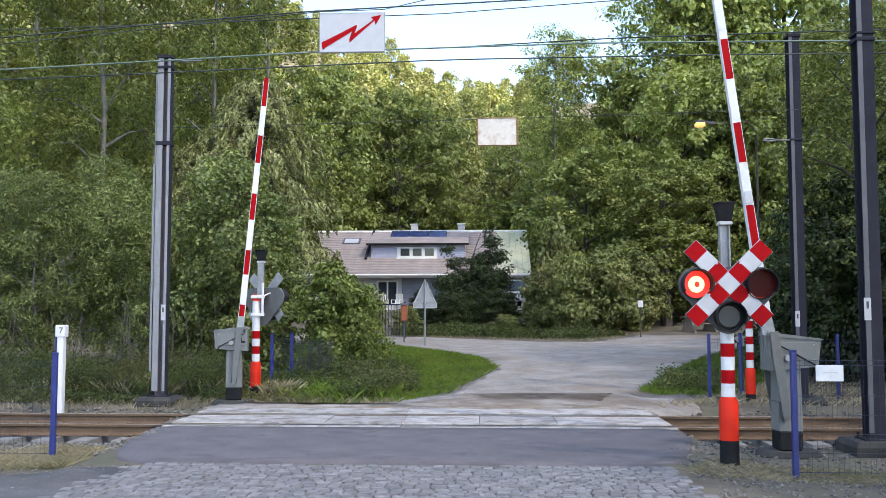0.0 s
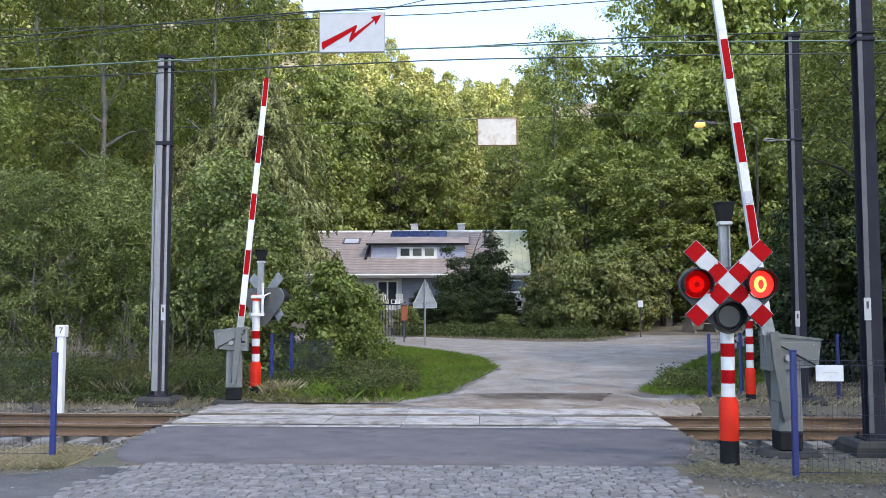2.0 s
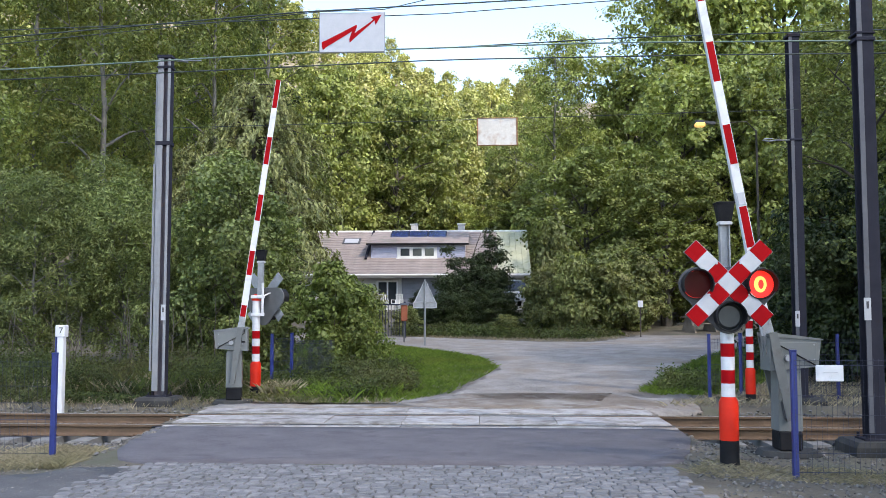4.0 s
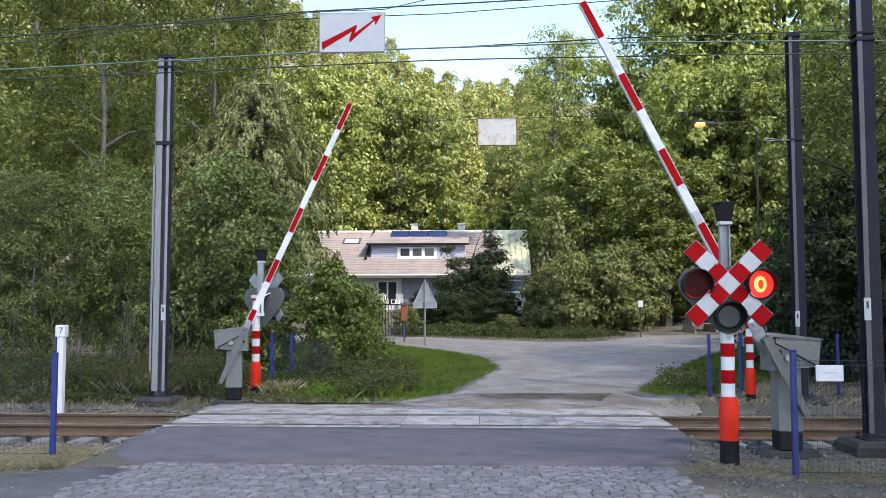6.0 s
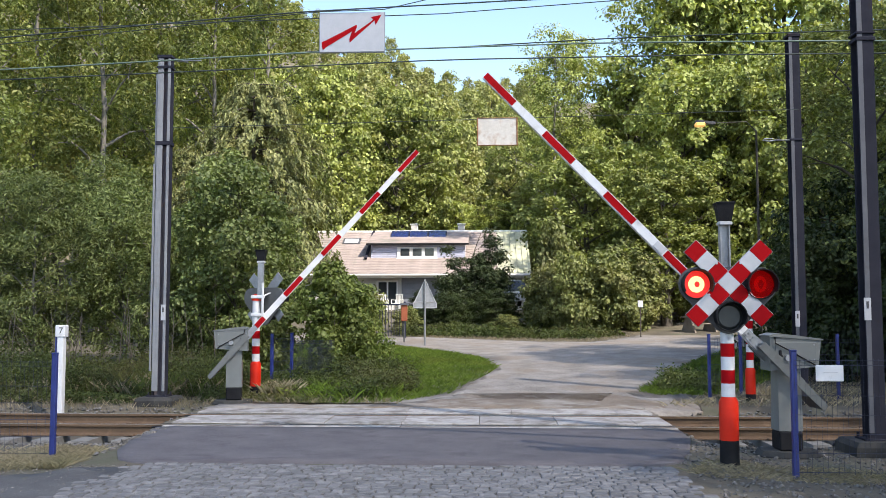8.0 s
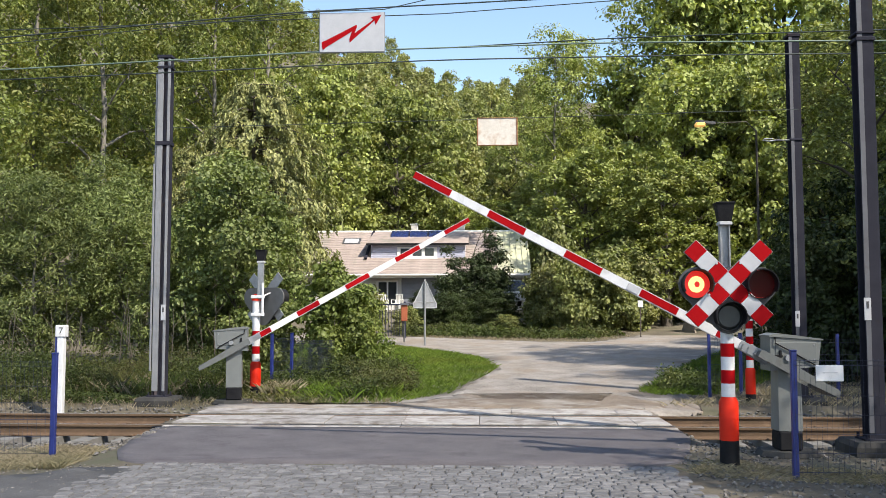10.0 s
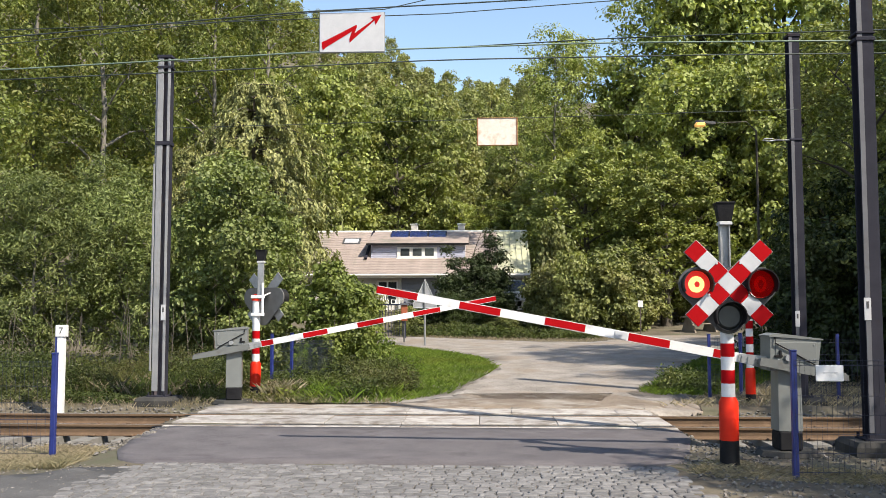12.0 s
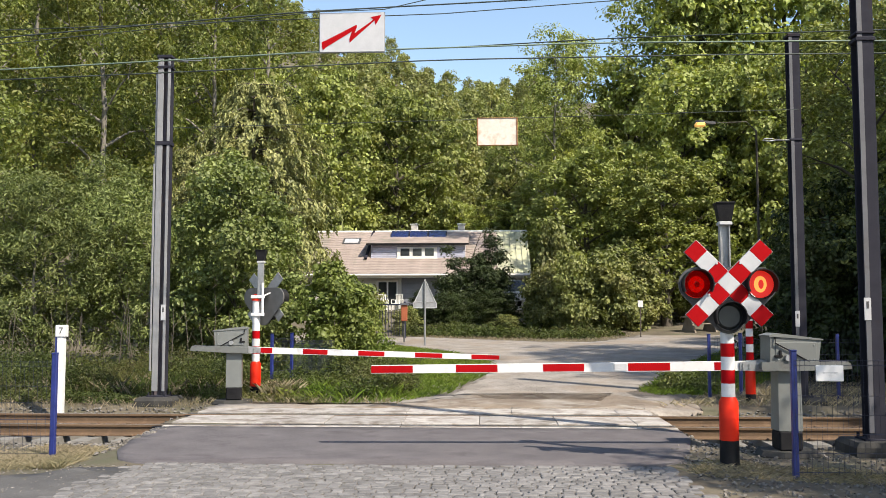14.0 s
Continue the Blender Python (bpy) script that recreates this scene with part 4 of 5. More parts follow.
def crown_points(g, lobes, clumps, per, clump_r, flat=0.6, up=0.8):
    """Leaf places in clumps on the skins of the lobes."""
    lob = np.asarray(lobes, float)
    area = lob[:, 3] ** 2
    pick = g.choice(len(lob), clumps, p=area / area.sum())
    d = g.normal(size=(clumps, 3))
    d[:, 2] += 0.25
    d /= np.linalg.norm(d, axis=1, keepdims=True)
    rad = lob[pick, 3:4] * (1 - np.abs(g.normal(0, 0.16, (clumps, 1)))) * (0.88 + 0.24 * g.random((clumps, 1)))
    c = lob[pick, :3] + d * rad * np.array([1, 1, 0.85])
    cc = np.repeat(c, per, 0)
    dd = np.repeat(d, per, 0)
    cr = np.repeat(clump_r * g.uniform(0.6, 1.4, clumps), per)[:, None]
    o = g.normal(size=cc.shape)
    o /= np.linalg.norm(o, axis=1, keepdims=True)
    o *= 0.35 + 0.95 * g.random((len(cc), 1))
    p = cc + o * cr * 1.25 * np.array([1, 1, flat])
    nrm = dd * 0.35 + o * 0.75 + g.normal(size=cc.shape) * 0.5 + np.array([0, 0, up * 0.6])
    return p, nrm, c


def limb_mesh(g, h, lobes, r0, crook=0.15, material=M_BARK, tips=None):
    bm = B()
    top = max(l[2] for l in lobes)
    n = 6
    spine = [Vector((g.normal(0, crook) * (k / n) * 1.0, g.normal(0, crook) * (k / n), -0.25 + (top + 0.25) * k / n)) for k in range(n + 1)]
    tube(bm, spine, [r0 * (1 - 0.85 * k / n) + (0.35 * r0 if k == 0 else 0) for k in range(n + 1)], 9)
    for l in lobes:
        c = Vector(l[:3])
        u = min(0.92, max(0.18, (c.z - l[3] * 0.8) / top))
        i = min(int(u * n), n - 1)
        a = spine[i].lerp(spine[i + 1], u * n - i)
        mid = a.lerp(c, 0.5) + Vector((0, 0, 0.08 * (c - a).length))
        rr = r0 * (1 - 0.8 * u) * 0.6
        tube(bm, [a, mid, c], [rr, rr * 0.6, rr * 0.25], 6, False)
        for _ in range(3):
            e = c + Vector(g.normal(size=3)) * l[3] * 0.55
            tube(bm, [mid.lerp(c, 0.6), e], [rr * 0.3, rr * 0.08], 4, False)
    return mesh_of("trunk", bm, material)


def round_lobes(g, n, w, z0, z1, lobe=0.36, top=0.6):
    out = []
    for k in range(n):
        u = (k + 0.5) / n
        z = z0 + (z1 - z0) * u
        prof = w * math.sqrt(max(0.05, 1 - ((u - (1 - top) * 0.9) / (0.62 if u > 0.4 else 0.75)) ** 2))
        a = k * 2.4 + g.uniform(-0.5, 0.5)
        r = prof * g.uniform(0.25, 0.75)
        out.append((r * math.cos(a), r * math.sin(a), z, w * lobe * g.uniform(0.75, 1.25)))
    return out


KINDS = {}


def make_kind(key, seed, lobes, trunk_r, leaf, leaf_m, clumps, per, clump_r, bark=M_BARK, droop=0.0, narrow=0.55, flat=0.6, up=0.8, fill=0.0):
    g = np.random.default_rng(seed)
    p, nrm, c = crown_points(g, lobes, clumps, per, clump_r, flat, up)
    V, F = leaves(p, nrm, leaf, g, droop, narrow)
    KINDS[key] = (limb_mesh(g, 0, lobes, trunk_r, material=bark), array_mesh("crown", V, F, leaf_m))


def plant(key, name, x, y, label, category, scale=1.0, turn=0.0, zscale=1.0, group="", sink=0.0):
    tr, cr = KINDS[key]
    if key.startswith("hill") and y < 66:
        sink = 2.0
    t = thing(name, pose(x, y, gz(x, y) - sink, 0, 0, turn), label, category, group)
    t.scale = (scale, scale, scale * zscale)
    part("trunk", tr, None, t)
    part("crown", cr, None, t)
    return t


def spruce_kind(key, seed, h, w, leaf, leaf_m, tiers, per_tier, droop, low=0.1):
    """Conifer: whorls of boughs that sink outwards, hung with strands of drooping sprays."""
    g = np.random.default_rng(seed)
    bm = B()
    tube(bm, [(0, 0, -0.2), (0.03, 0, h * 0.5), (0, 0, h)], [h * 0.018, h * 0.011, 0.02], 8)
    P, N = [], []
    for k in range(tiers):
        u = (k + 0.5) / tiers
        z = h * (low + (0.98 - low) * u)
        L = w * (1 - u) ** 0.42 + 0.2
        for j in range(per_tier):
            a = j * math.tau / per_tier + k * 1.1 + g.uniform(-0.3, 0.3)
            l = L * g.uniform(0.6, 1.15)
            d = np.array([math.cos(a), math.sin(a), 0.0])
            side = np.array([-d[1], d[0], 0.0])
            tip = np.array([0, 0, z]) + d * l + np.array([0, 0, -droop * l * 0.7])
            mid = np.array([0, 0, z]) + d * l * 0.5 + np.array([0, 0, 0.02 * l - droop * l * 0.2])
            tube(bm, [(0, 0, z), tuple(mid), tuple(tip)], [0.035, 0.02, 0.006], 4, False)
            for q in range(int(7 + 5 * l)):
                v = g.uniform(0.2, 1.0) ** 0.75
                root = np.array([0, 0, z]) * (1 - v) + tip * v + np.array([0, 0, 0.25 * l * v * (1 - v)]) + side * g.normal(0, 0.13 * l * (1.15 - v))
                n = 12
                f = np.sort(g.random(n))
                hang = (0.35 + 0.55 * g.random()) * (0.5 + 0.5 * l / w)
                out = d * 0.12 + side * g.normal(0, 0.12)
                pos = root + np.outer(f, out) - np.outer(f, [0, 0, hang]) + g.normal(0, 0.045, (n, 3)) * (1.3 - f)[:, None]
                P.append(pos)
                N.append(np.repeat((d * 0.8 + np.array([0, 0, 0.5]))[None], n, 0) + g.normal(size=(n, 3)) * 0.4)
    V, F = leaves(np.concatenate(P), np.concatenate(N), leaf, g, 1.6, 0.40)
    KINDS[key] = (mesh_of("trunk", bm, M_BARK), array_mesh("crown", V, F, leaf_m))


G0 = np.random.default_rng(11)
for i in range(3):
    make_kind(f"oak{i}", 20 + i, round_lobes(G0, 17, 4.6, 2.2, 11.6, 0.38), 0.30, 0.225, L_OAK, 520, 36, 0.38, narrow=0.8, flat=0.6)
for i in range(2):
    make_kind(f"dark{i}", 30 + i, round_lobes(G0, 16, 4.3, 1.6, 14.0, 0.40), 0.30, 0.19, L_SHADED, 480, 36, 0.40, flat=0.6)
for i in range(2):
    make_kind(f"mid{i}", 35 + i, round_lobes(G0, 17, 4.2, 1.6, 14.0, 0.38), 0.28, 0.19, L_MID, 480, 36, 0.40, flat=0.6)
for i in range(2):
    make_kind(f"ash{i}", 40 + i, round_lobes(G0, 17, 3.4, 3.5, 17.0, 0.38), 0.17, 0.18, L_LIGHT, 520, 34, 0.42, M_PALEBARK, 0.6, flat=0.6)
for i in range(2):
    make_kind(f"hill{i}", 50 + i, round_lobes(G0, 13, 4.4, 2.6, 12.0, 0.38), 0.28, 0.36, L_HILL, 280, 22, 0.50, narrow=0.85, flat=0.65)
for i in range(2):
    make_kind(f"far{i}", 55 + i, round_lobes(G0, 10, 4.4, 2.6, 12.0, 0.42), 0.28, 0.50, L_HILL, 150, 16, 0.62, narrow=0.85, flat=0.65)
for i in range(2):
    make_kind(f"hazel{i}", 60 + i, round_lobes(G0, 17, 1.75, 0.4, 5.0, 0.36), 0.06, 0.11, L_HAZEL, 440, 34, 0.19, narrow=0.8, flat=0.7)
for i in range(2):
    make_kind(f"willow{i}", 70 + i, round_lobes(G0, 15, 1.8, 0.7, 4.8, 0.40), 0.06, 0.125, L_WILLOW, 460, 34, 0.21, M_PALEBARK, 0.3, 0.36, flat=0.7)
make_kind("shrub", 80, round_lobes(G0, 13, 1.35, 0.3, 2.3, 0.36), 0.04, 0.105, L_SHRUB, 290, 30, 0.16, narrow=0.75, flat=0.7)
make_kind("bush", 81, round_lobes(G0, 12, 1.6, 0.3, 3.0, 0.38), 0.05, 0.15, L_HEDGE, 280, 28, 0.21, narrow=0.8, flat=0.7)
make_kind("shadedbush", 83, round_lobes(G0, 12, 1.7, 0.2, 3.2, 0.46), 0.05, 0.12, L_SHADED, 320, 34, 0.24, narrow=0.7, flat=0.7)
make_kind("sparse", 82, round_lobes(G0, 18, 4.2, 6.0, 15.0, 0.30), 0.14, 0.17, L_OAK, 420, 30, 0.34, M_PALEBARK)
spruce_kind("spruce", 90, 10.2, 3.6, 0.21, L_SPRUCE, 13, 10, 0.35, 0.34)
make_kind("yew", 91, [(-1.0, 0, 0.9, 1.0), (0.2, 0.2, 1.0, 1.1), (1.1, 0, 0.9, 0.9), (-0.6, 0.3, 1.9, 0.85), (0.5, 0, 2.1, 0.9), (1.2, 0.2, 2.0, 0.6), (-1.4, 0, 1.9, 0.5), (0.6, 0.1, 3.1, 0.55),
                      (0.9, 0, 3.9, 0.36), (0.1, 0, 2.9, 0.5), (-0.9, 0, 2.9, 0.32), (-1.3, 0.1, 3.6, 0.2), (1.3, 0, 3.3, 0.3), (0.6, 0, 4.4, 0.24), (1.6, 0, 2.6, 0.3)],
          0.07, 0.14, L_YEW, 900, 30, 0.23, narrow=0.45, flat=0.6)

LEFT = "tall thin-trunked woodland tree with yellow-green leaves"
RIGHT = "tall woodland tree with dense green leaves"
for key, x, y, s, zs, a in (("ash0", -18.0, 17, 0.95, 1.05, 0), ("ash1", -14.8, 20, 1.0, 1.1, 70), ("ash0", -11.6, 24, 0.95, 1.15, 140), ("ash1", -20, 25, 1.1, 1.1, 200),
                            ("ash0", -15.5, 28, 1.1, 1.15, 260), ("ash1", -11, 31, 1.1, 1.1, 320), ("ash0", -22, 34, 1.2, 1.2, 30), ("ash1", -17, 38, 1.2, 1.25, 100), ("ash0", -27, 30, 1.2, 1.2, 10)):
    plant(key, "tree", x, y, LEFT, "tree", s, a, zs, "woodland trees")
for key, x, y, s, zs, a in (("oak0", 5.2, 33, 0.85, 0.85, 0), ("oak1", 8.8, 31, 0.80, 0.85, 60), ("oak2", 10.8, 36, 1.0, 1.1, 120), ("oak0", 9.5, 46, 1.15, 1.15, 200), ("oak1", 6.5, 56, 1.1, 1.0, 20)):
    plant(key, "tree", x, y, "broad leafy oak tree behind the gravel road", "tree", s, a, zs, "woodland trees")
# The last five are unseen, added to shade the verge and wood edge.
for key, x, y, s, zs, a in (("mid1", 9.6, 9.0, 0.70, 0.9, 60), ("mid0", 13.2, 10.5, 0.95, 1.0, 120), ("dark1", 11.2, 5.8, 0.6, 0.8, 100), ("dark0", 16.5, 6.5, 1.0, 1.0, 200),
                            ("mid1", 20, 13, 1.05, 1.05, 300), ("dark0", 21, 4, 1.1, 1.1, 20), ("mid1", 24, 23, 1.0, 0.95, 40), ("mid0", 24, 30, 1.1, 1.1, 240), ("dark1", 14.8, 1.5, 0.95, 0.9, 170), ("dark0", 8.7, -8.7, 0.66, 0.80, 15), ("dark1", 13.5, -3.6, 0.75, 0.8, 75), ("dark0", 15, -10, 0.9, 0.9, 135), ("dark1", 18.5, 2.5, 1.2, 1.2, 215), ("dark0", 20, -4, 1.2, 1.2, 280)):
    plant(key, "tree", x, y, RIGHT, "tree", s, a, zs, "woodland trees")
for key, x, y, s, zs, a in (("oak1", 12.8, 35, 0.95, 1.15, 0), ("oak2", 16.5, 34, 1.0, 1.15, 70), ("oak0", 14, 45, 1.35, 1.35, 130), ("oak1", 19, 44, 1.4, 1.4, 200), ("oak2", 23, 38, 1.2, 1.3, 260)):
    plant(key, "tree", x, y, "tall leafy tree at the edge of the wood", "tree", s, a, zs, "woodland trees")
for key, x, y, s, a in (("sparse", 4.4, 44, 1.15, 0), ("sparse", 6.3, 46, 1.1, 150), ("sparse", 12, 46, 1.45, 90), ("sparse", 15, 47, 1.5, 200)):
    plant(key, "tree", x, y, "thinly leaved tree against the sky", "tree", s, a, 1.0, "woodland trees")
plant("spruce", "spruce_tree", -8.6, 19, "spruce with drooping grey-green boughs", "spruce tree", 1.0, 0)
plant("spruce", "spruce_tree", -12.4, 23, "spruce with drooping grey-green boughs", "spruce tree", 0.8, 70)
for key, x, y, s, zs, a in (("dark0", -13.5, 37, 0.95, 1.0, 0), ("oak1", -7.0, 58, 1.15, 1.1, 40), ("oak0", -12.0, 54, 1.2, 1.2, 90), ("oak2", -2.5, 60, 0.8, 0.65, 140), ("oak0", 2, 62, 0.8, 0.65, 60), ("oak2", -17, 48, 1.2, 1.2, 10), ("hill0", -8, 57, 0.8, 0.75, 33), ("hill1", -3.5, 56.5, 0.7, 0.65, 80), ("hill0", 0.8, 56, 0.75, 0.7, 190), ("hill1", -5.5, 64, 1.0, 0.9, 250), ("hill1", 4.5, 60, 0.9, 0.9, 150)):
    plant(key, "tree", x, y, "leafy tree on the slope behind the house", "tree", s, a, zs, "woodland trees")
gh = random.Random(5)
for y in (66, 74, 83, 93, 104, 117, 132, 149, 168, 190, 215, 243, 274, 300):
    far = y + 15
    x, k = -0.27 * far, 0
    while x < 0.07 * far:
        plant(f"{'hill' if y < 110 else 'far'}{k % 2}", "tree", x + gh.uniform(-1.5, 1.5), y + gh.uniform(-4, 4), "tree in the wood on the far hillside", "tree", gh.uniform(0.6, 0.95), gh.uniform(0, 360), gh.uniform(0.9, 1.25), "hillside trees")
        x, k = x + (5.8 if y < 150 else 6.6), k + 1
for y in (44, 52, 61, 72, 86, 104, 126):
    x, k = -0.27 * (y + 15) - 2, 0
    while x > -0.62 * (y + 15):
        plant(f"far{k % 2}", "tree", x + gh.uniform(-1.5, 1.5), y + gh.uniform(-3, 3), "tree in the wood on the slope", "tree", gh.uniform(0.9, 1.2), gh.uniform(0, 360), gh.uniform(1.0, 1.4), "hillside trees")
        x, k = x - 6.5, k + 1
for key, x, y, s, zs, a in (("willow0", -11.4, 8.2, 1.0, 0.98, 0), ("willow1", -9.4, 9.0, 0.95, 1.0, 50), ("willow0", -13.4, 10, 1.1, 0.95, 100), ("willow1", -11.2, 12, 1.05, 1.1, 160), ("hazel0", -8.2, 11.5, 0.9, 1.0, 30), ("willow0", -15.6, 8, 1.0, 1.0, 200)):
    plant(key, "young_tree", x, y, "young bushy tree at the edge of the wood", "young tree", s, a, zs, "young trees")
for key, x, y, s, zs, a in (("hazel1", -6.2, 8.0, 0.95, 1.05, 0), ("hazel0", -7.2, 10.5, 1.0, 1.1, 120), ("hazel0", -5.9, 10.2, 0.8, 1.0, 60)):
    plant(key, "hazel_bush", x, y, "tall hazel bush with broad green leaves", "bush", s, a, zs, "bushes")
plant("shrub", "shrub", -3.7, 8.2, "leafy green shrub beside the gravel road", "shrub", 0.95, 0, 1.15)
plant("shrub", "shrub", -3.5, 10.0, "leafy green shrub beside the gravel road", "shrub", 0.85, 80, 1.0)
plant("yew", "yew_bush", -0.55, 33, "dark green conifer bush before the house", "conifer bush", 1.06, 0, 0.98)
plant("yew", "yew_bush", -2.9, 32.0, "dark green conifer bush before the house", "conifer bush", 0.62, 160, 0.62)
plant("shadedbush", "bush", -1.9, 30.5, "leafy bush in shade-dark leaves below the conifer", "bush", 0.75, 20, 0.6)
plant("shadedbush", "bush", 0.5, 30.8, "leafy bush in shade-dark leaves below the conifer", "bush", 0.75, 80, 0.65)
for x, y, s, zs, a in ((2.6, 28.5, 0.80, 1.15, 0), (3.7, 27.0, 0.9, 1.25, 40), (3.4, 29.5, 0.9, 1.75, 130), (5.4, 27, 1.0, 1.15, 90), (7.2, 29, 1.05, 1.05, 140), (-3.6, 27.5, 0.55, 0.7, 10), (-5.6, 29, 0.8, 0.8, 200),
                       (0.9, 27.2, 0.5, 0.55, 70), (10.5, 33, 1.0, 1.2, 0), (4.9, 29.5, 1.0, 1.05, 220), (6.6, 31, 1.1, 1.2, 300)):
    plant("bush", "bush", x, y, "leafy bush along the edge of the road", "bush", s, a, zs, "bushes")


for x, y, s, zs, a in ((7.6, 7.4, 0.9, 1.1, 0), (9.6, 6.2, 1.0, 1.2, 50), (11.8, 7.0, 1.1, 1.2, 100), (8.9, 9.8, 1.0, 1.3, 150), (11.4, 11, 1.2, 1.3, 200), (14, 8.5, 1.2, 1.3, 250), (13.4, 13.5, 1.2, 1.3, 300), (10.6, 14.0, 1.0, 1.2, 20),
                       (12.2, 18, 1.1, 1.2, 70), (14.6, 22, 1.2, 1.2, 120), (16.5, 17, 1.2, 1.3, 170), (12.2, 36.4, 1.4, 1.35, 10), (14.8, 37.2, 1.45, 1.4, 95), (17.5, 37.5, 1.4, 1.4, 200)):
    plant("shadedbush", "bush", x, y, "leafy undergrowth in shade-dark leaves at the edge of the wood", "bush", s, a, zs, "bushes")


# ---- grass and weeds ----
def blades(name, n, area, h, w, material, label, seed, lean=0.35, lift=0.0):
    g = np.random.default_rng(seed)
    xy = area(g, n)
    z = ground_z(xy[:, 0], xy[:, 1]) + lift
    base = np.column_stack([xy, z - 0.01])
    m = len(base)
    a = g.uniform(0, math.tau, m)
    side = np.column_stack([np.cos(a), np.sin(a), np.zeros(m)])
    hh = h * g.uniform(0.45, 1.25, m)[:, None]
    ln = np.column_stack([g.normal(0, lean, (m, 2)), np.ones(m)]) * hh
    ww = w * g.uniform(0.6, 1.3, m)[:, None]
    V = np.stack([base - side * ww * 0.5, base + side * ww * 0.5, base + ln * 0.6 + side * ww * 0.35, base + ln * np.array([1.35, 1.35, 0.95])], 1).reshape(-1, 3)
    ob = new(name, array_mesh(name, V, np.arange(4 * m).reshape(m, 4), material))
    return tagged(ob, label, "grass", kind="stuff")


def inside(poly, g, n):
    """Points in a polygon."""
    p = np.array(poly)
    out = np.empty((0, 2))
    while len(out) < n:
        q = g.uniform(p.min(0), p.max(0), (n * 2, 2))
        c = np.zeros(len(q), bool)
        for (x0, y0), (x1, y1) in zip(p, np.roll(p, -1, 0)):
            c ^= ((y0 > q[:, 1]) != (y1 > q[:, 1])) & (q[:, 0] < (x1 - x0) * (q[:, 1] - y0) / (y1 - y0 + 1e-12) + x0)
        out = np.concatenate([out, q[c]])
    return out[:n]


VERGE_L = [(-4.2, 3.0), (-2.7, 2.5), (-1.7, 2.8), (-0.8, 4.3), (-0.1, 7.9), (0.3, 10.3), (-0.1, 13.4), (-1.2, 15.9), (-2.5, 17.8), (-3.6, 19.4), (-7, 20), (-7, 8), (-4.6, 6)]
VERGE_R = [(3.5, 4.2), (3.2, 4.7), (3.7, 6.1), (5.1, 9.9), (6.9, 14.3), (9, 18), (11, 16), (7, 8), (5.0, 4.4)]
def herbs(name, n, area, h, leaf, material, label, seed, stems=0.5):
    """Leafy weeds: plants of ten leaves up a stem, of uneven height."""
    g = np.random.default_rng(seed)
    k = 14
    xy = area(g, n)
    tall = h * g.uniform(0.25, 1.0, n) * (0.6 + 0.5 * np.sin(xy[:, 0] * 1.7 + 1.0) * np.sin(xy[:, 1] * 1.3) + 0.3)
    u = g.uniform(0.1, 1.0, (n, k))
    base = np.column_stack([xy, ground_z(xy[:, 0], xy[:, 1])])
    lean = g.normal(0, 0.22, (n, 1, 2)) * u[:, :, None] * tall[:, None, None]
    p = np.repeat(base[:, None], k, 1)
    p[:, :, :2] += lean + g.normal(0, 0.055, (n, k, 2))
    p[:, :, 2] += u * tall[:, None]
    nrm = g.normal(size=(n * k, 3)) * 0.7 + np.array([0, -0.3, 0.8])
    V, F = leaves(p.reshape(-1, 3), nrm, leaf, g, 0.2, 0.5)
    return tagged(new(name, array_mesh(name, V, F, material)), label, "weeds", kind="stuff")


blades("grass", 70000, lambda g, n: inside(VERGE_L, g, n), 0.12, 0.011, L_GRASS, "green roadside grass on the verge", 1, 0.5)
herbs("weeds", 3600, lambda g, n: inside([(-4.3, 3.1), (-2.4, 2.9), (-1.5, 4.2), (-1.6, 7), (-3, 10.5), (-4.8, 7)], g, n), 0.55, 0.07, L_WEED, "rank green weeds on the verge", 2)
blades("grass", 26000, lambda g, n: inside(VERGE_R, g, n), 0.14, 0.012, L_GRASS, "green grass tufts on the verge", 3, 0.5)
herbs("weeds", 500, lambda g, n: inside([(3.5, 4.6), (4.9, 4.5), (5.6, 7.5), (4.4, 7.5)], g, n), 0.4, 0.07, L_WEED, "weeds in the grass by the post", 12)
herbs("weeds", 7200, lambda g, n: inside([(-15, 3.2), (-6.9, 3.3), (-4.9, 3.5), (-4.9, 6), (-7, 8), (-15, 8)], g, n), 0.80, 0.062, L_WEED, "tall weeds and undergrowth beside the track", 4)
blades("dry_grass", 3000, lambda g, n: inside([(-11, 2.2), (-5.2, 2.3), (-5, 3.2), (-11, 4.4)], g, n), 0.13, 0.005, L_DRY, "dry straw-coloured grass beside the track", 5)
blades("dry_grass", 1300, lambda g, n: inside([(-4.9, 2.6), (-2.5, 2.4), (-1.5, 2.6), (-3, 3.4), (-4.6, 5.2)], g, n), 0.15, 0.005, L_DRY, "dry grass along the edge of the verge", 13)
herbs("weeds", 900, lambda g, n: inside([(-12, 2.4), (-6.7, 2.6), (-6.7, 3.4), (-12, 3.6)], g, n), 0.28, 0.06, L_WEED, "low weeds along the ballast", 14)
herbs("weeds", 500, lambda g, n: inside([(-5.6, 3.0), (-4.9, 2.9), (-3.0, 2.6), (-2.6, 3.2), (-5.4, 3.8)], g, n), 0.25, 0.055, L_WEED, "low weeds round the barrier machine", 15)
blades("dry_grass", 15000, lambda g, n: np.concatenate([inside([(-9, -5.2), (-5.4, -4.9), (-4.7, -4.3), (-5.1, -3.2), (-9, -3.2)], g, n // 2), inside([(-5.8, -4.3), (-4.75, -4.6), (-4.85, -3.2), (-5.6, -3.0)], g, n - n // 2)]), 0.09, 0.003, L_DRY, "dry bleached grass by the fence post", 6, 0.6)
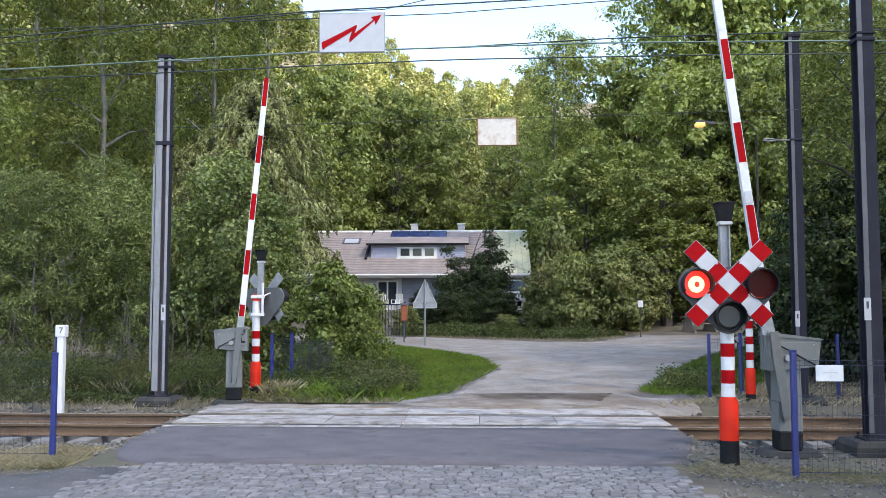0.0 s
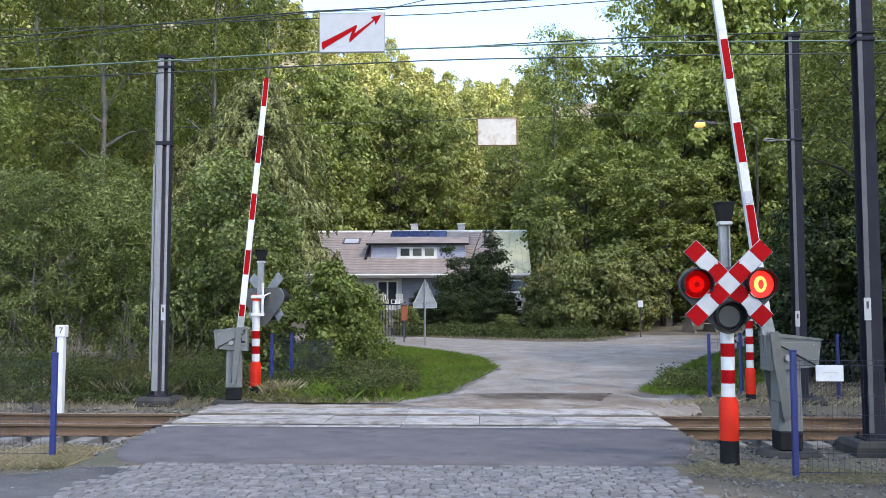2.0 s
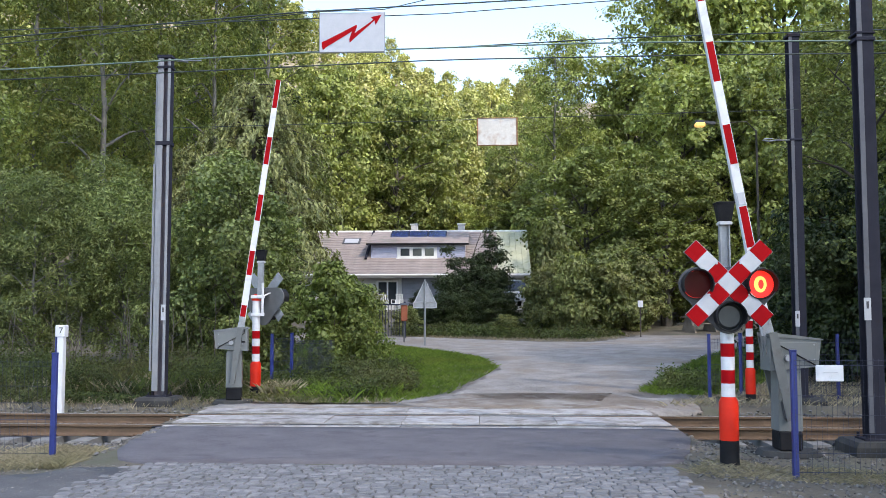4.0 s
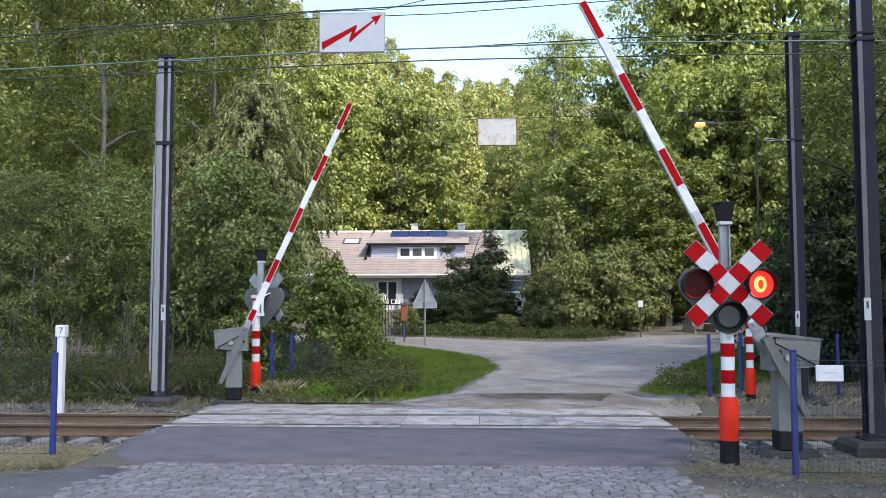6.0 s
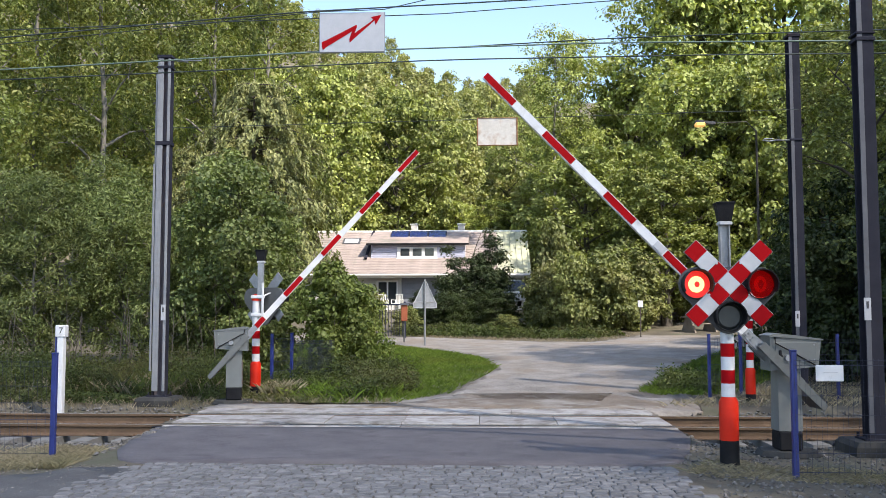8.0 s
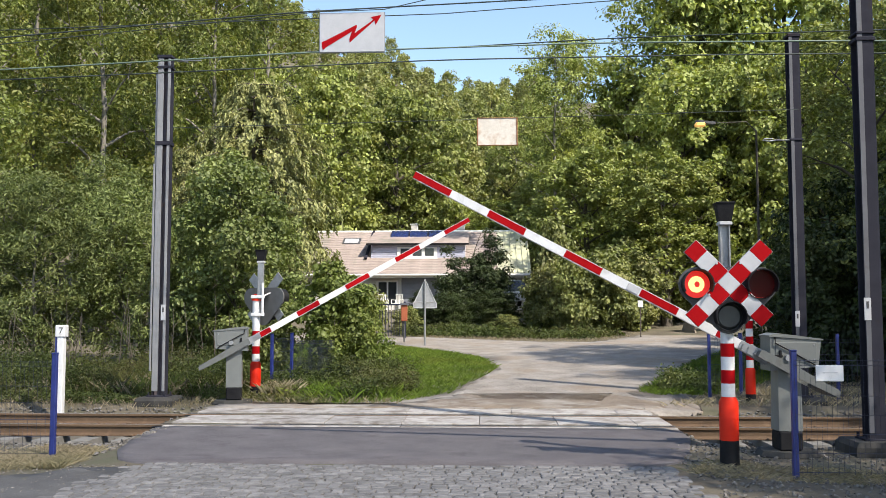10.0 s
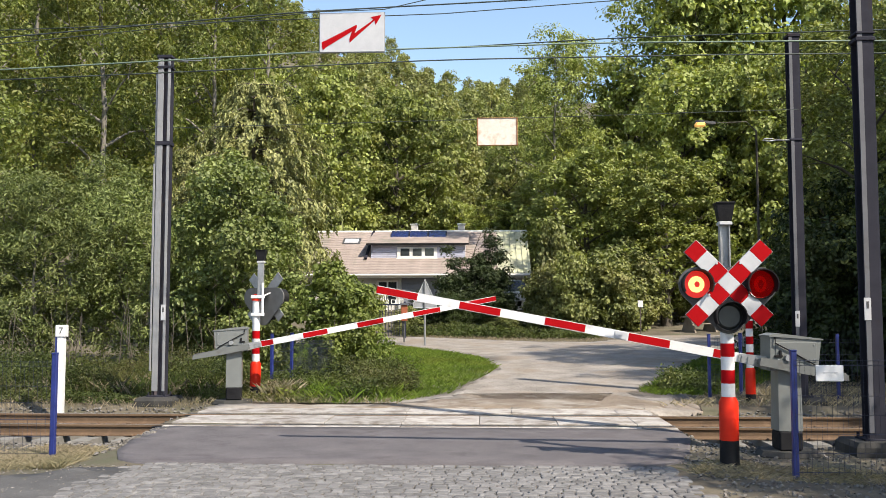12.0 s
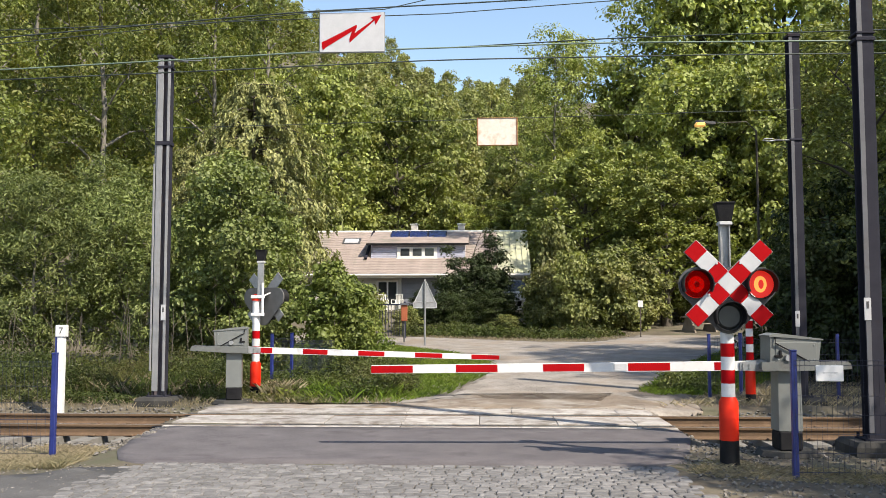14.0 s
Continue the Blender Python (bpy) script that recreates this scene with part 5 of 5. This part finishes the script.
blades("dry_grass", 3600, lambda g, n: inside([(2.2, -4.7), (2.6, -3.9), (3.2, -4.0), (4.4, -4.4), (4.4, -5.2), (2.4, -5.1)], g, n), 0.055, 0.005, L_DRY, "short dry grass round the signal post", 7, 1.0)
blades("dry_grass", 4500, lambda g, n: inside([(3.2, 2.5), (9, 2.7), (12, 6), (8, 9), (5.2, 5)], g, n), 0.13, 0.008, L_DRY, "dry grass behind the track", 8, 0.6)
blades("dry_grass", 9000, lambda g, n: inside([(-3.0, 24.8), (-0.2, 23.3), (2, 22), (4.2, 21.9), (6, 25), (8, 30.5), (4, 30), (-3, 27)], g, n), 0.11, 0.010, L_DRY, "dry grass bank under the bushes", 9)
herbs("weeds", 1500, lambda g, n: inside([(-4, 25.5), (0, 24.3), (2, 23.3), (4.2, 23.3), (6, 26), (4, 30), (-4, 29)], g, n), 0.5, 0.12, L_WEED, "green undergrowth below the bushes", 10)


blades("tall_grass", 4200, lambda g, n: inside([(-15, 3.6), (-7, 3.5), (-5.0, 3.6), (-5.0, 5.5), (-7, 6.5), (-15, 6.5)], g, n), 0.46, 0.006, L_WEED, "tall green grass and stalks under the young trees", 16, 0.3)
blades("dry_grass", 2600, lambda g, n: inside([(-15, 3.4), (-7, 3.4), (-5.0, 3.5), (-5.2, 5), (-15, 5.6)], g, n), 0.38, 0.005, L_DRY, "dry stalks among the weeds", 17, 0.35)
blades("tall_grass", 4200, lambda g, n: inside([(-4.2, 3.1), (-2.6, 2.8), (-1.7, 3.6), (-1.7, 6.5), (-3.4, 7), (-4.4, 5)], g, n), 0.28, 0.006, L_GRASS, "tufts of tall grass on the verge", 18, 0.4)
blades("dry_grass", 700, lambda g, n: inside([(-4.35, 3.2), (-3.9, 3.1), (-3.8, 4.2), (-4.3, 4.4)], g, n), 0.34, 0.006, L_DRY, "bleached tuft of grass by the fence posts", 19, 0.4)


def sapling(x, y, h, lean, seed):
    """A thin upright stem with a few bare side twigs."""
    q = random.Random(seed)
    t = thing("sapling", pose(x, y, gz(x, y)), "thin bare-stemmed sapling in the undergrowth", "sapling", "saplings")
    bm = B()
    pts = [(lean * u * h + q.uniform(-0.03, 0.03), q.uniform(-0.03, 0.03), -0.05 + u * h) for u in (0, 0.25, 0.5, 0.75, 1)]
    tube(bm, pts, [0.017, 0.014, 0.011, 0.008, 0.004], 6)
    for k in (1, 2, 3):
        tube(bm, [pts[k], (pts[k][0] + q.uniform(-0.3, 0.3), q.uniform(-0.2, 0.2), pts[k][2] + 0.35)], [0.009, 0.003], 4, False)
    part("stem", bm, M_BARK, t)


qs = random.Random(31)
for k in range(22):
    sapling(-12.5 + k * 0.31 + qs.uniform(-0.12, 0.12), qs.uniform(5.4, 7.2), qs.uniform(1.4, 2.3), qs.uniform(-0.12, 0.12), k)


# ---- fences and posts ----
def fence_run(m, length, height, posts, label, gap=0.055):
    """Blue posts with a welded wire panel between them."""
    f = thing("fence", m, label, "fence", "blue fences")
    for x in posts:
        p = part("post", box(B(), (x, 0, height / 2), (0.06, 0.06, height + 0.1), 0.006), M_BLUE, f)
        part("post_cap", box(B(), (x, 0, height + 0.055), (0.068, 0.068, 0.02), 0.006), M_BLUE, p)
    bm = B()
    n = int(length / gap)
    for k in range(n + 1):
        tube(bm, [(k * gap, -0.03, 0.06), (k * gap, -0.03, height - 0.03)], 0.0018 if gap > 0.03 else 0.004, 4, False)
    part("wire_mesh", bm, M_WIRE, f, "thin dark blue upright wires")["kind"] = "stuff"
    bm = B()
    for z in (0.08, 0.28, 0.48, 0.68, 0.88, height - 0.10, height - 0.05):
        for y in (-0.036, -0.024):
            tube(bm, [(0, y, z), (length, y, z)], 0.0026, 4, False)
    part("wire_grid", bm, M_WIRE, f, "thin dark blue cross wires")["kind"] = "stuff"
    return f


fence_run(pose(-5.18, -3.92, gz(-5.18, -3.92), 0, 0, 180), 4.6, 1.22, (0, 2.5), "blue wire mesh fence with square posts")
fence_run(pose(3.27, -4.85, gz(3.27, -4.85)), 4.4, 1.30, (0, 2.5), "blue wire mesh fence with a small white plate")
fence_run(pose(4.42, 3.8, gz(4.4, 3.8)), 6.5, 1.22, (0, 2.5, 5.0), "blue wire mesh fence along the wood")
fence_run(pose(-4.42, 4.25, 0.02, 0, 0, 78), 1.0, 1.2, (0, 1.0), "blue wire mesh fence beside the signal")
fence_run(pose(-4.2, 5.3, 0.05, 0, 0, 20), 0.9, 1.1, (), "blue wire mesh fence under the shrub", 0.02)
fence_run(pose(5.25, 4.6, 0.04, 0, 0, 60), 0.9, 1.2, (0,), "blue fence post behind the barrier")
pl = thing("notice_plate", pose(3.63, -4.90, 1.06), "small white notice plate hung on the fence", "notice")
part("plate", box(B(), (0, 0, 0), (0.29, 0.012, 0.17), 0.012), M_WHITE, pl)
part("text_bar", box(B(), (0.01, -0.009, 0.01), (0.15, 0.004, 0.006)), M_SHEET, pl, "grey line of small print")

# banded guard post behind the track
gp = thing("guard_post", pose(5.08, 3.3, 0.0), "red and white banded marker post", "marker post")
part("foot", tube(B(), [(0, 0, -0.1), (0, 0, 0.16)], 0.095, 16), M_BLACK, gp)
part("sleeve", tube(B(), [(0, 0, 0.16), (0, 0, 0.62), (0, 0, 0.66)], [0.095, 0.095, 0.07], 16), M_ORANGE, gp, "orange-red sleeve")
for k in range(8):
    part("band", tube(B(), [(0, 0, 0.66 + k * 0.15), (0, 0, 0.81 + k * 0.15)], 0.07 + 0.0005 * (k % 2), 16), M_RED if k % 2 else M_WHITE, gp)

# kilometre post
km = thing("kilometre_post", pose(-7.72, 1.75, -0.2), "white kilometre post with a violet-shaded side", "kilometre post")
part("shaft", box(B(), (0, 0, 0.75), (0.125, 0.13, 1.5), 0.012), M_WHITE, km)
part("head", box(B(), (0, 0, 1.58), (0.18, 0.17, 0.22), 0.014), M_WHITE, km)
# Shade on the post's left side, put in as a blue strip.
part("shaded_side", box(B(), (-0.073, -0.03, 0.85), (0.02, 0.1, 1.25), 0.003), M_BLUE, km, "shaded side put in as a dark blue strip")
tx = bpy.data.curves.new("digit", "FONT")
tx.body, tx.size, tx.extrude, tx.align_x, tx.align_y = "7", 0.16, 0.002, "CENTER", "CENTER"
tx.materials.append(M_BOARD)
d7 = new("digit", tx)
d7.parent = km
d7.matrix_basis = pose(0.02, -0.088, 1.585, 90, 0, 0)

# give-way sign seen from behind, letter box, lamp, notice
gw = thing("road_sign", pose(-2.22, 19.2, gz(-2.22, 19.2)), "triangular road sign seen from its grey back", "road sign")
part("post", tube(B(), [(0, 0, -0.2), (0, 0, 2.38)], 0.038, 12), M_GALV, gw)
rotp = pose(0, 0.05, 0, 0, 0, 14)
part("plate", prism(B(), [(-0.37, 1.62), (0.37, 1.62), (0.03, 2.40), (-0.03, 2.40)], 0, 0.02, rotp), M_GALV, gw, "grey triangular plate back")
part("lower_plate", prism(B(), [(-0.42, 1.40), (0.42, 1.40), (0.42, 1.60), (-0.42, 1.60)], 0, 0.02, rotp), M_GALV, gw, "grey rectangular plate back")
bm = B()
for a, c in (((-0.40, 1.60), (0, 2.45)), ((0.40, 1.60), (0, 2.45)), ((-0.42, 1.40), (0.42, 1.40)), ((-0.42, 1.61), (0.42, 1.61)), ((-0.42, 1.40), (-0.42, 1.60)), ((0.42, 1.40), (0.42, 1.60))):
    tube(bm, [rotp @ Vector((a[0], -0.01, a[1])), rotp @ Vector((c[0], -0.01, c[1]))], 0.014, 6)
part("rim", bm, M_SHEET, gw, "pale folded rim")
M_BRICK = surface("orange_brown_paint", (0.26, 0.07, 0.03), (0.34, 0.10, 0.045), 3, 0.6, grain=0.3)
lb = thing("letter_box", pose(-3.15, 21.2, gz(-3.15, 21.2)), "orange-brown letter box on a thin post", "letter box")
part("post", tube(B(), [(0, 0, -0.1), (0, 0, 0.9)], 0.03, 8), M_BOARD, lb)
part("body", box(B(), (0, 0, 1.15), (0.24, 0.2, 0.62), 0.02), M_BRICK, lb)
part("roof", hull(B(), [(x, y, z) for x in (-0.16, 0.16) for y, z in ((-0.15, 1.46), (0.15, 1.46), (0, 1.54))]), M_BOARD, lb)
gt = thing("garden_gate", pose(-4.1, 23.8, gz(-4.1, 23.8)), "dark blue-grey metal gate in the shrubs", "gate")
for x in (-0.75, 0.75):
    part("post", box(B(), (x, 0, 0.75), (0.08, 0.08, 1.6), 0.01), M_WIRE, gt)
for k in range(12):
    part("bar", box(B(), (-0.66 + k * 0.12, 0, 0.75), (0.025, 0.025, 1.3), 0.004), M_WIRE, gt)
part("rail", box(B(), (0, 0, 1.42), (1.5, 0.05, 0.06), 0.006), M_WIRE, gt)
M_LAMP = glow_mat("street_lamp_glow", (1.0, 0.52, 0.14), 0.28)
sl = thing("street_lamp", pose(8.4, 14, gz(8.4, 14)), "street lamp with a lit amber head on a thin arm", "street lamp")
part("pole", tube(B(), [(0, 0, -0.3), (0, 0, 7.0), (-0.3, 0, 7.3), (-1.2, 0, 7.27)], [0.05, 0.03, 0.015, 0.012], 10), M_BARK, sl)
lh = part("lamp_head", hull(B(), [(x, y, z) for x, w in ((-1.25, 0.06), (-1.75, 0.09), (-1.85, 0.05)) for y in (-w, w) for z in (7.22 + (x + 1.25) * -0.10, 7.30 + (x + 1.25) * -0.10)]), M_BOARD, sl)
part("diffuser", box(B(), (-1.72, 0, 7.215), (0.30, 0.22, 0.13), 0.03), M_LAMP, lh, "glowing amber diffuser", None)
nb = thing("notice_board", pose(6.55, 24.9, gz(6.55, 24.9)), "small pale notice on a stake", "notice")
part("stake", box(B(), (0, 0, 0.7), (0.05, 0.05, 1.6), 0.006), M_BARK, nb)
part("plate", box(B(), (0, -0.035, 1.42), (0.22, 0.02, 0.28), 0.006), M_WHITE, nb)
M_BENCHWOOD = surface("grey_timber", (0.16, 0.13, 0.10), (0.25, 0.21, 0.17), 4, 0.85, grain=0.5)
bench = thing("picnic_bench", pose(9.7, 28, gz(9.7, 28), 0, 0, 20), "weathered wooden picnic bench under the trees", "bench")
part("top", box(B(), (0, 0, 0.74), (1.5, 0.7, 0.05), 0.01), M_BENCHWOOD, bench)
for s in (-1, 1):
    part("seat", box(B(), (0, s * 0.6, 0.45), (1.5, 0.25, 0.05), 0.01), M_BENCHWOOD, bench)
    part("leg", hull(B(), [(s * 0.55 + d, y, z) for d in (-0.04, 0.04) for y, z in ((-0.6, 0), (-0.5, 0), (-0.2, 0.72), (0.2, 0.72), (0.5, 0), (0.6, 0))]), M_BENCHWOOD, bench)

# parked car half hidden by the house bushes
M_CAR = surface("white_car_paint", (0.70, 0.70, 0.71), (0.76, 0.76, 0.77), 2, 0.25, grain=0.05)
car = thing("car", pose(1.5, 38.2, gz(1.5, 38.2) + 0.35, 0, 0, 12), "white car parked behind the bushes", "car")
part("body", hull(B(), [(x, y, z) for y, w in ((-2.0, 0.72), (-1.8, 0.82), (1.9, 0.82), (2.05, 0.7)) for x in (-w, w) for z in (0.28, 0.80)]), M_CAR, car)
part("cabin", hull(B(), [(x * w, y, z) for x in (-1, 1) for y, z, w in ((-0.9, 0.8, 0.78), (-0.35, 1.42, 0.62), (1.2, 1.42, 0.62), (1.85, 0.82, 0.76))]), M_GLASS, car, "dark car windows")
part("car_roof", box(B(), (0, 0.42, 1.43), (1.2, 1.5, 0.05), 0.02), M_CAR, car)
for x in (-0.72, 0.72):
    for y in (-1.25, 1.3):
        w = part("wheel", tube(B(), [(x - 0.1, y, 0.3), (x + 0.1, y, 0.3)], 0.31, 18), M_BLACK, car)
        part("rim", tube(B(), [(x - 0.105, y, 0.3), (x + 0.105, y, 0.3)], 0.19, 14), M_GALV, w)

# ---- cobbled road ----
cob = thing("cobbled_road", pose(0, 0, 0), "grey granite setts of the cobbled road", "cobbled road", kind="structure")
rs = random.Random(21)
sett_meshes = []
for k in range(10):
    bm = B()
    w, d = rs.uniform(0.10, 0.160), 0.106
    top = rs.uniform(0.0, 0.006)
    hull(bm, [(sx * (w / 2 - i) + rs.uniform(-0.006, 0.006), sy * (d / 2 - i) + rs.uniform(-0.006, 0.006), z) for sx in (-1, 1) for sy in (-1, 1) for i, z in ((0.0, -0.06), (0.002, 0.006), (0.012, 0.014 + top))])
    sett_meshes.append((w, mesh_of("sett", bm, M_SETT)))
rest_v, rest_f, off = [], [], 0
count, row, y = 0, 0, -4.52
while y > -18.5:
    left = -3.9 - 0.1 * (-y - 4.5) + rs.uniform(-0.15, 0.15)
    right = 2.05 - 0.35 * math.sin((-y - 4.4) * 1.2) * 0.3 + rs.uniform(-0.12, 0.12)
    x = left
    while x < right:
        w, me = sett_meshes[rs.randrange(10)]
        px, py = x + w / 2, y + rs.uniform(-0.008, 0.008) + 0.02 * math.sin(x * 1.3)
        m = pose(px, py, gz(px, py) + 0.004 + rs.uniform(-0.004, 0.005), rs.uniform(-2, 2), rs.uniform(-2, 2), rs.uniform(-3, 3))
        if count < 300 and -2.6 < px < 1.9 and y > -6.4:
            part("sett", me, None, cob, at=m)
            count += 1
        else:
            vs = [m @ v.co for v in me.vertices]
            for p in me.polygons:
                vv = list(p.vertices)
                for j in range(1, len(vv) - 1):
                    rest_f.append((off + vv[0], off + vv[j], off + vv[j + 1]))
            rest_v += [v[:] for v in vs]
            off += len(vs)
        x += w + rs.uniform(0.005, 0.012)
    y -= 0.116
    row += 1
rest = part("setts", array_mesh("setts", np.array(rest_v), np.array(rest_f), M_SETTS), None, cob, "worn granite setts")
tagged(rest, kind="stuff")

# ---- passing cloud ----
M_CLOUD = bpy.data.materials.new("cloud")
M_CLOUD.use_nodes = True
_nt = M_CLOUD.node_tree
_nt.nodes.remove(_nt.nodes["Principled BSDF"])
_co = _nt.nodes.new("ShaderNodeTexCoord").outputs["Object"]
_sep = _nt.nodes.new("ShaderNodeSeparateXYZ")
_nt.links.new(_co, _sep.inputs[0])
_n = _nt.nodes.new("ShaderNodeTexNoise")
_n.inputs["Scale"].default_value, _n.inputs["Detail"].default_value = 0.012, 3
_nt.links.new(_co, _n.inputs["Vector"])
_a = _nt.nodes.new("ShaderNodeMath")
_a.operation = "MULTIPLY_ADD"
_a.inputs[1].default_value = 20.0
_nt.links.new(_n.outputs["Fac"], _a.inputs[0])
_nt.links.new(_sep.outputs["Y"], _a.inputs[2])
_r = _nt.nodes.new("ShaderNodeMapRange")
_r.interpolation_type = "SMOOTHSTEP"
_r.inputs["From Min"].default_value, _r.inputs["From Max"].default_value = -110.0, 0.0
_r.inputs["To Min"].default_value, _r.inputs["To Max"].default_value = 0.11, 1.0
_nt.links.new(_a.outputs[0], _r.inputs["Value"])
_tr = _nt.nodes.new("ShaderNodeBsdfTransparent")
_tl = _nt.nodes.new("ShaderNodeBsdfTranslucent")
_tl.inputs["Color"].default_value = (0.85, 0.87, 0.9, 1)
_x = _nt.nodes.new("ShaderNodeMixShader")
_nt.links.new(_r.outputs["Result"], _x.inputs[0])
_nt.links.new(_tl.outputs[0], _x.inputs[1])
_nt.links.new(_tr.outputs[0], _x.inputs[2])
_nt.links.new(_x.outputs[0], _nt.nodes["Material Output"].inputs["Surface"])
cx, cy = np.linspace(-480, 95, 48), np.linspace(-260, 20, 30)
cloud = new("cloud", grid_mesh("cloud", cx, cy, lambda x, y: 8 * np.sin(x * 0.03) * np.cos(y * 0.04) + 3 * np.sin(x * 0.11 + y * 0.07), M_CLOUD))
tagged(cloud, "thin grey cloud drifting off the sun", "cloud")


# ---- motions ----
def motions():
    # booms: degrees above level
    near = [(0.0, 82.6), (3.35, 82.6), (3.8, 81.3), (4.2, 78.4), (5.3, 69.0), (6.5, 58.6), (7.5, 49.7), (8.2, 43.7), (9.3, 34.0), (10.3, 25.2), (11.0, 19.2), (11.8, 12.4), (12.5, 6.3), (13.0, 2.1), (13.25, -0.1), (13.4, -0.6), (14.0, -0.6)]
    far = [(0.0, 84.8), (3.35, 84.8), (3.8, 83.5), (4.2, 80.8), (5.3, 72.0), (6.5, 61.7), (7.5, 52.6), (8.2, 46.3), (9.3, 36.0), (10.3, 26.3), (11.0, 19.7), (11.8, 12.5), (12.5, 6.6), (13.0, 1.8),
           (13.3, -1.5), (13.45, -2.2), (14.0, -2.2)]
    walk(boom_near, [(t, pose(0.275, 0, 1.168, 0, a, 0) @ pose(-0.121, 0, -0.121)) for t, a in near])
    walk(boom_far, [(t, pose(0.26, 0, 1.13, 0, a + 0.1, 0) @ pose(-0.11, 0, -0.11)) for t, a in far])
    # two added dark red discs for each lamp slip before and behind it in turn, standing in for the bulb's dimming:
    # period 0.915 s
    times = ((0.155, 0.63), (0.285, 0.56), (0.655, 1.03), (0.745, 0.975))
    for k, sh in enumerate(DIM_DISCS):
        x, z = LAMPS[k // 2]
        near_y = -0.024 - 0.004 * (k % 2)
        shut, opened = pose(x, near_y, z), pose(x, 0.010 - 0.003 * (k % 2), z)
        shuts, opens = times[k]
        rows, n = [(0.0, shut if k > 1 else opened)], 0
        for n in range(-1, 16):
            for tt, m in ((shuts - 0.02, opened), (shuts + 0.02, shut), (opens - 0.02, shut), (opens + 0.02, opened)):
                tt += n * 0.915
                if 0.01 < tt < 13.99:
                    rows.append((tt, m))
        rows.append((14.0, rows[-1][1]))
        walk(sh, rows)
    # the cloud slides off the sun
    at = SUN_DIR * (320 / SUN_DIR.z)
    walk(cloud, [(0.0, pose(at.x, at.y + 180, at.z)), (6.0, pose(at.x, at.y + 122, at.z)), (9.0, pose(at.x, at.y + 72, at.z)), (14.0, pose(at.x, at.y - 8, at.z))])


motions()
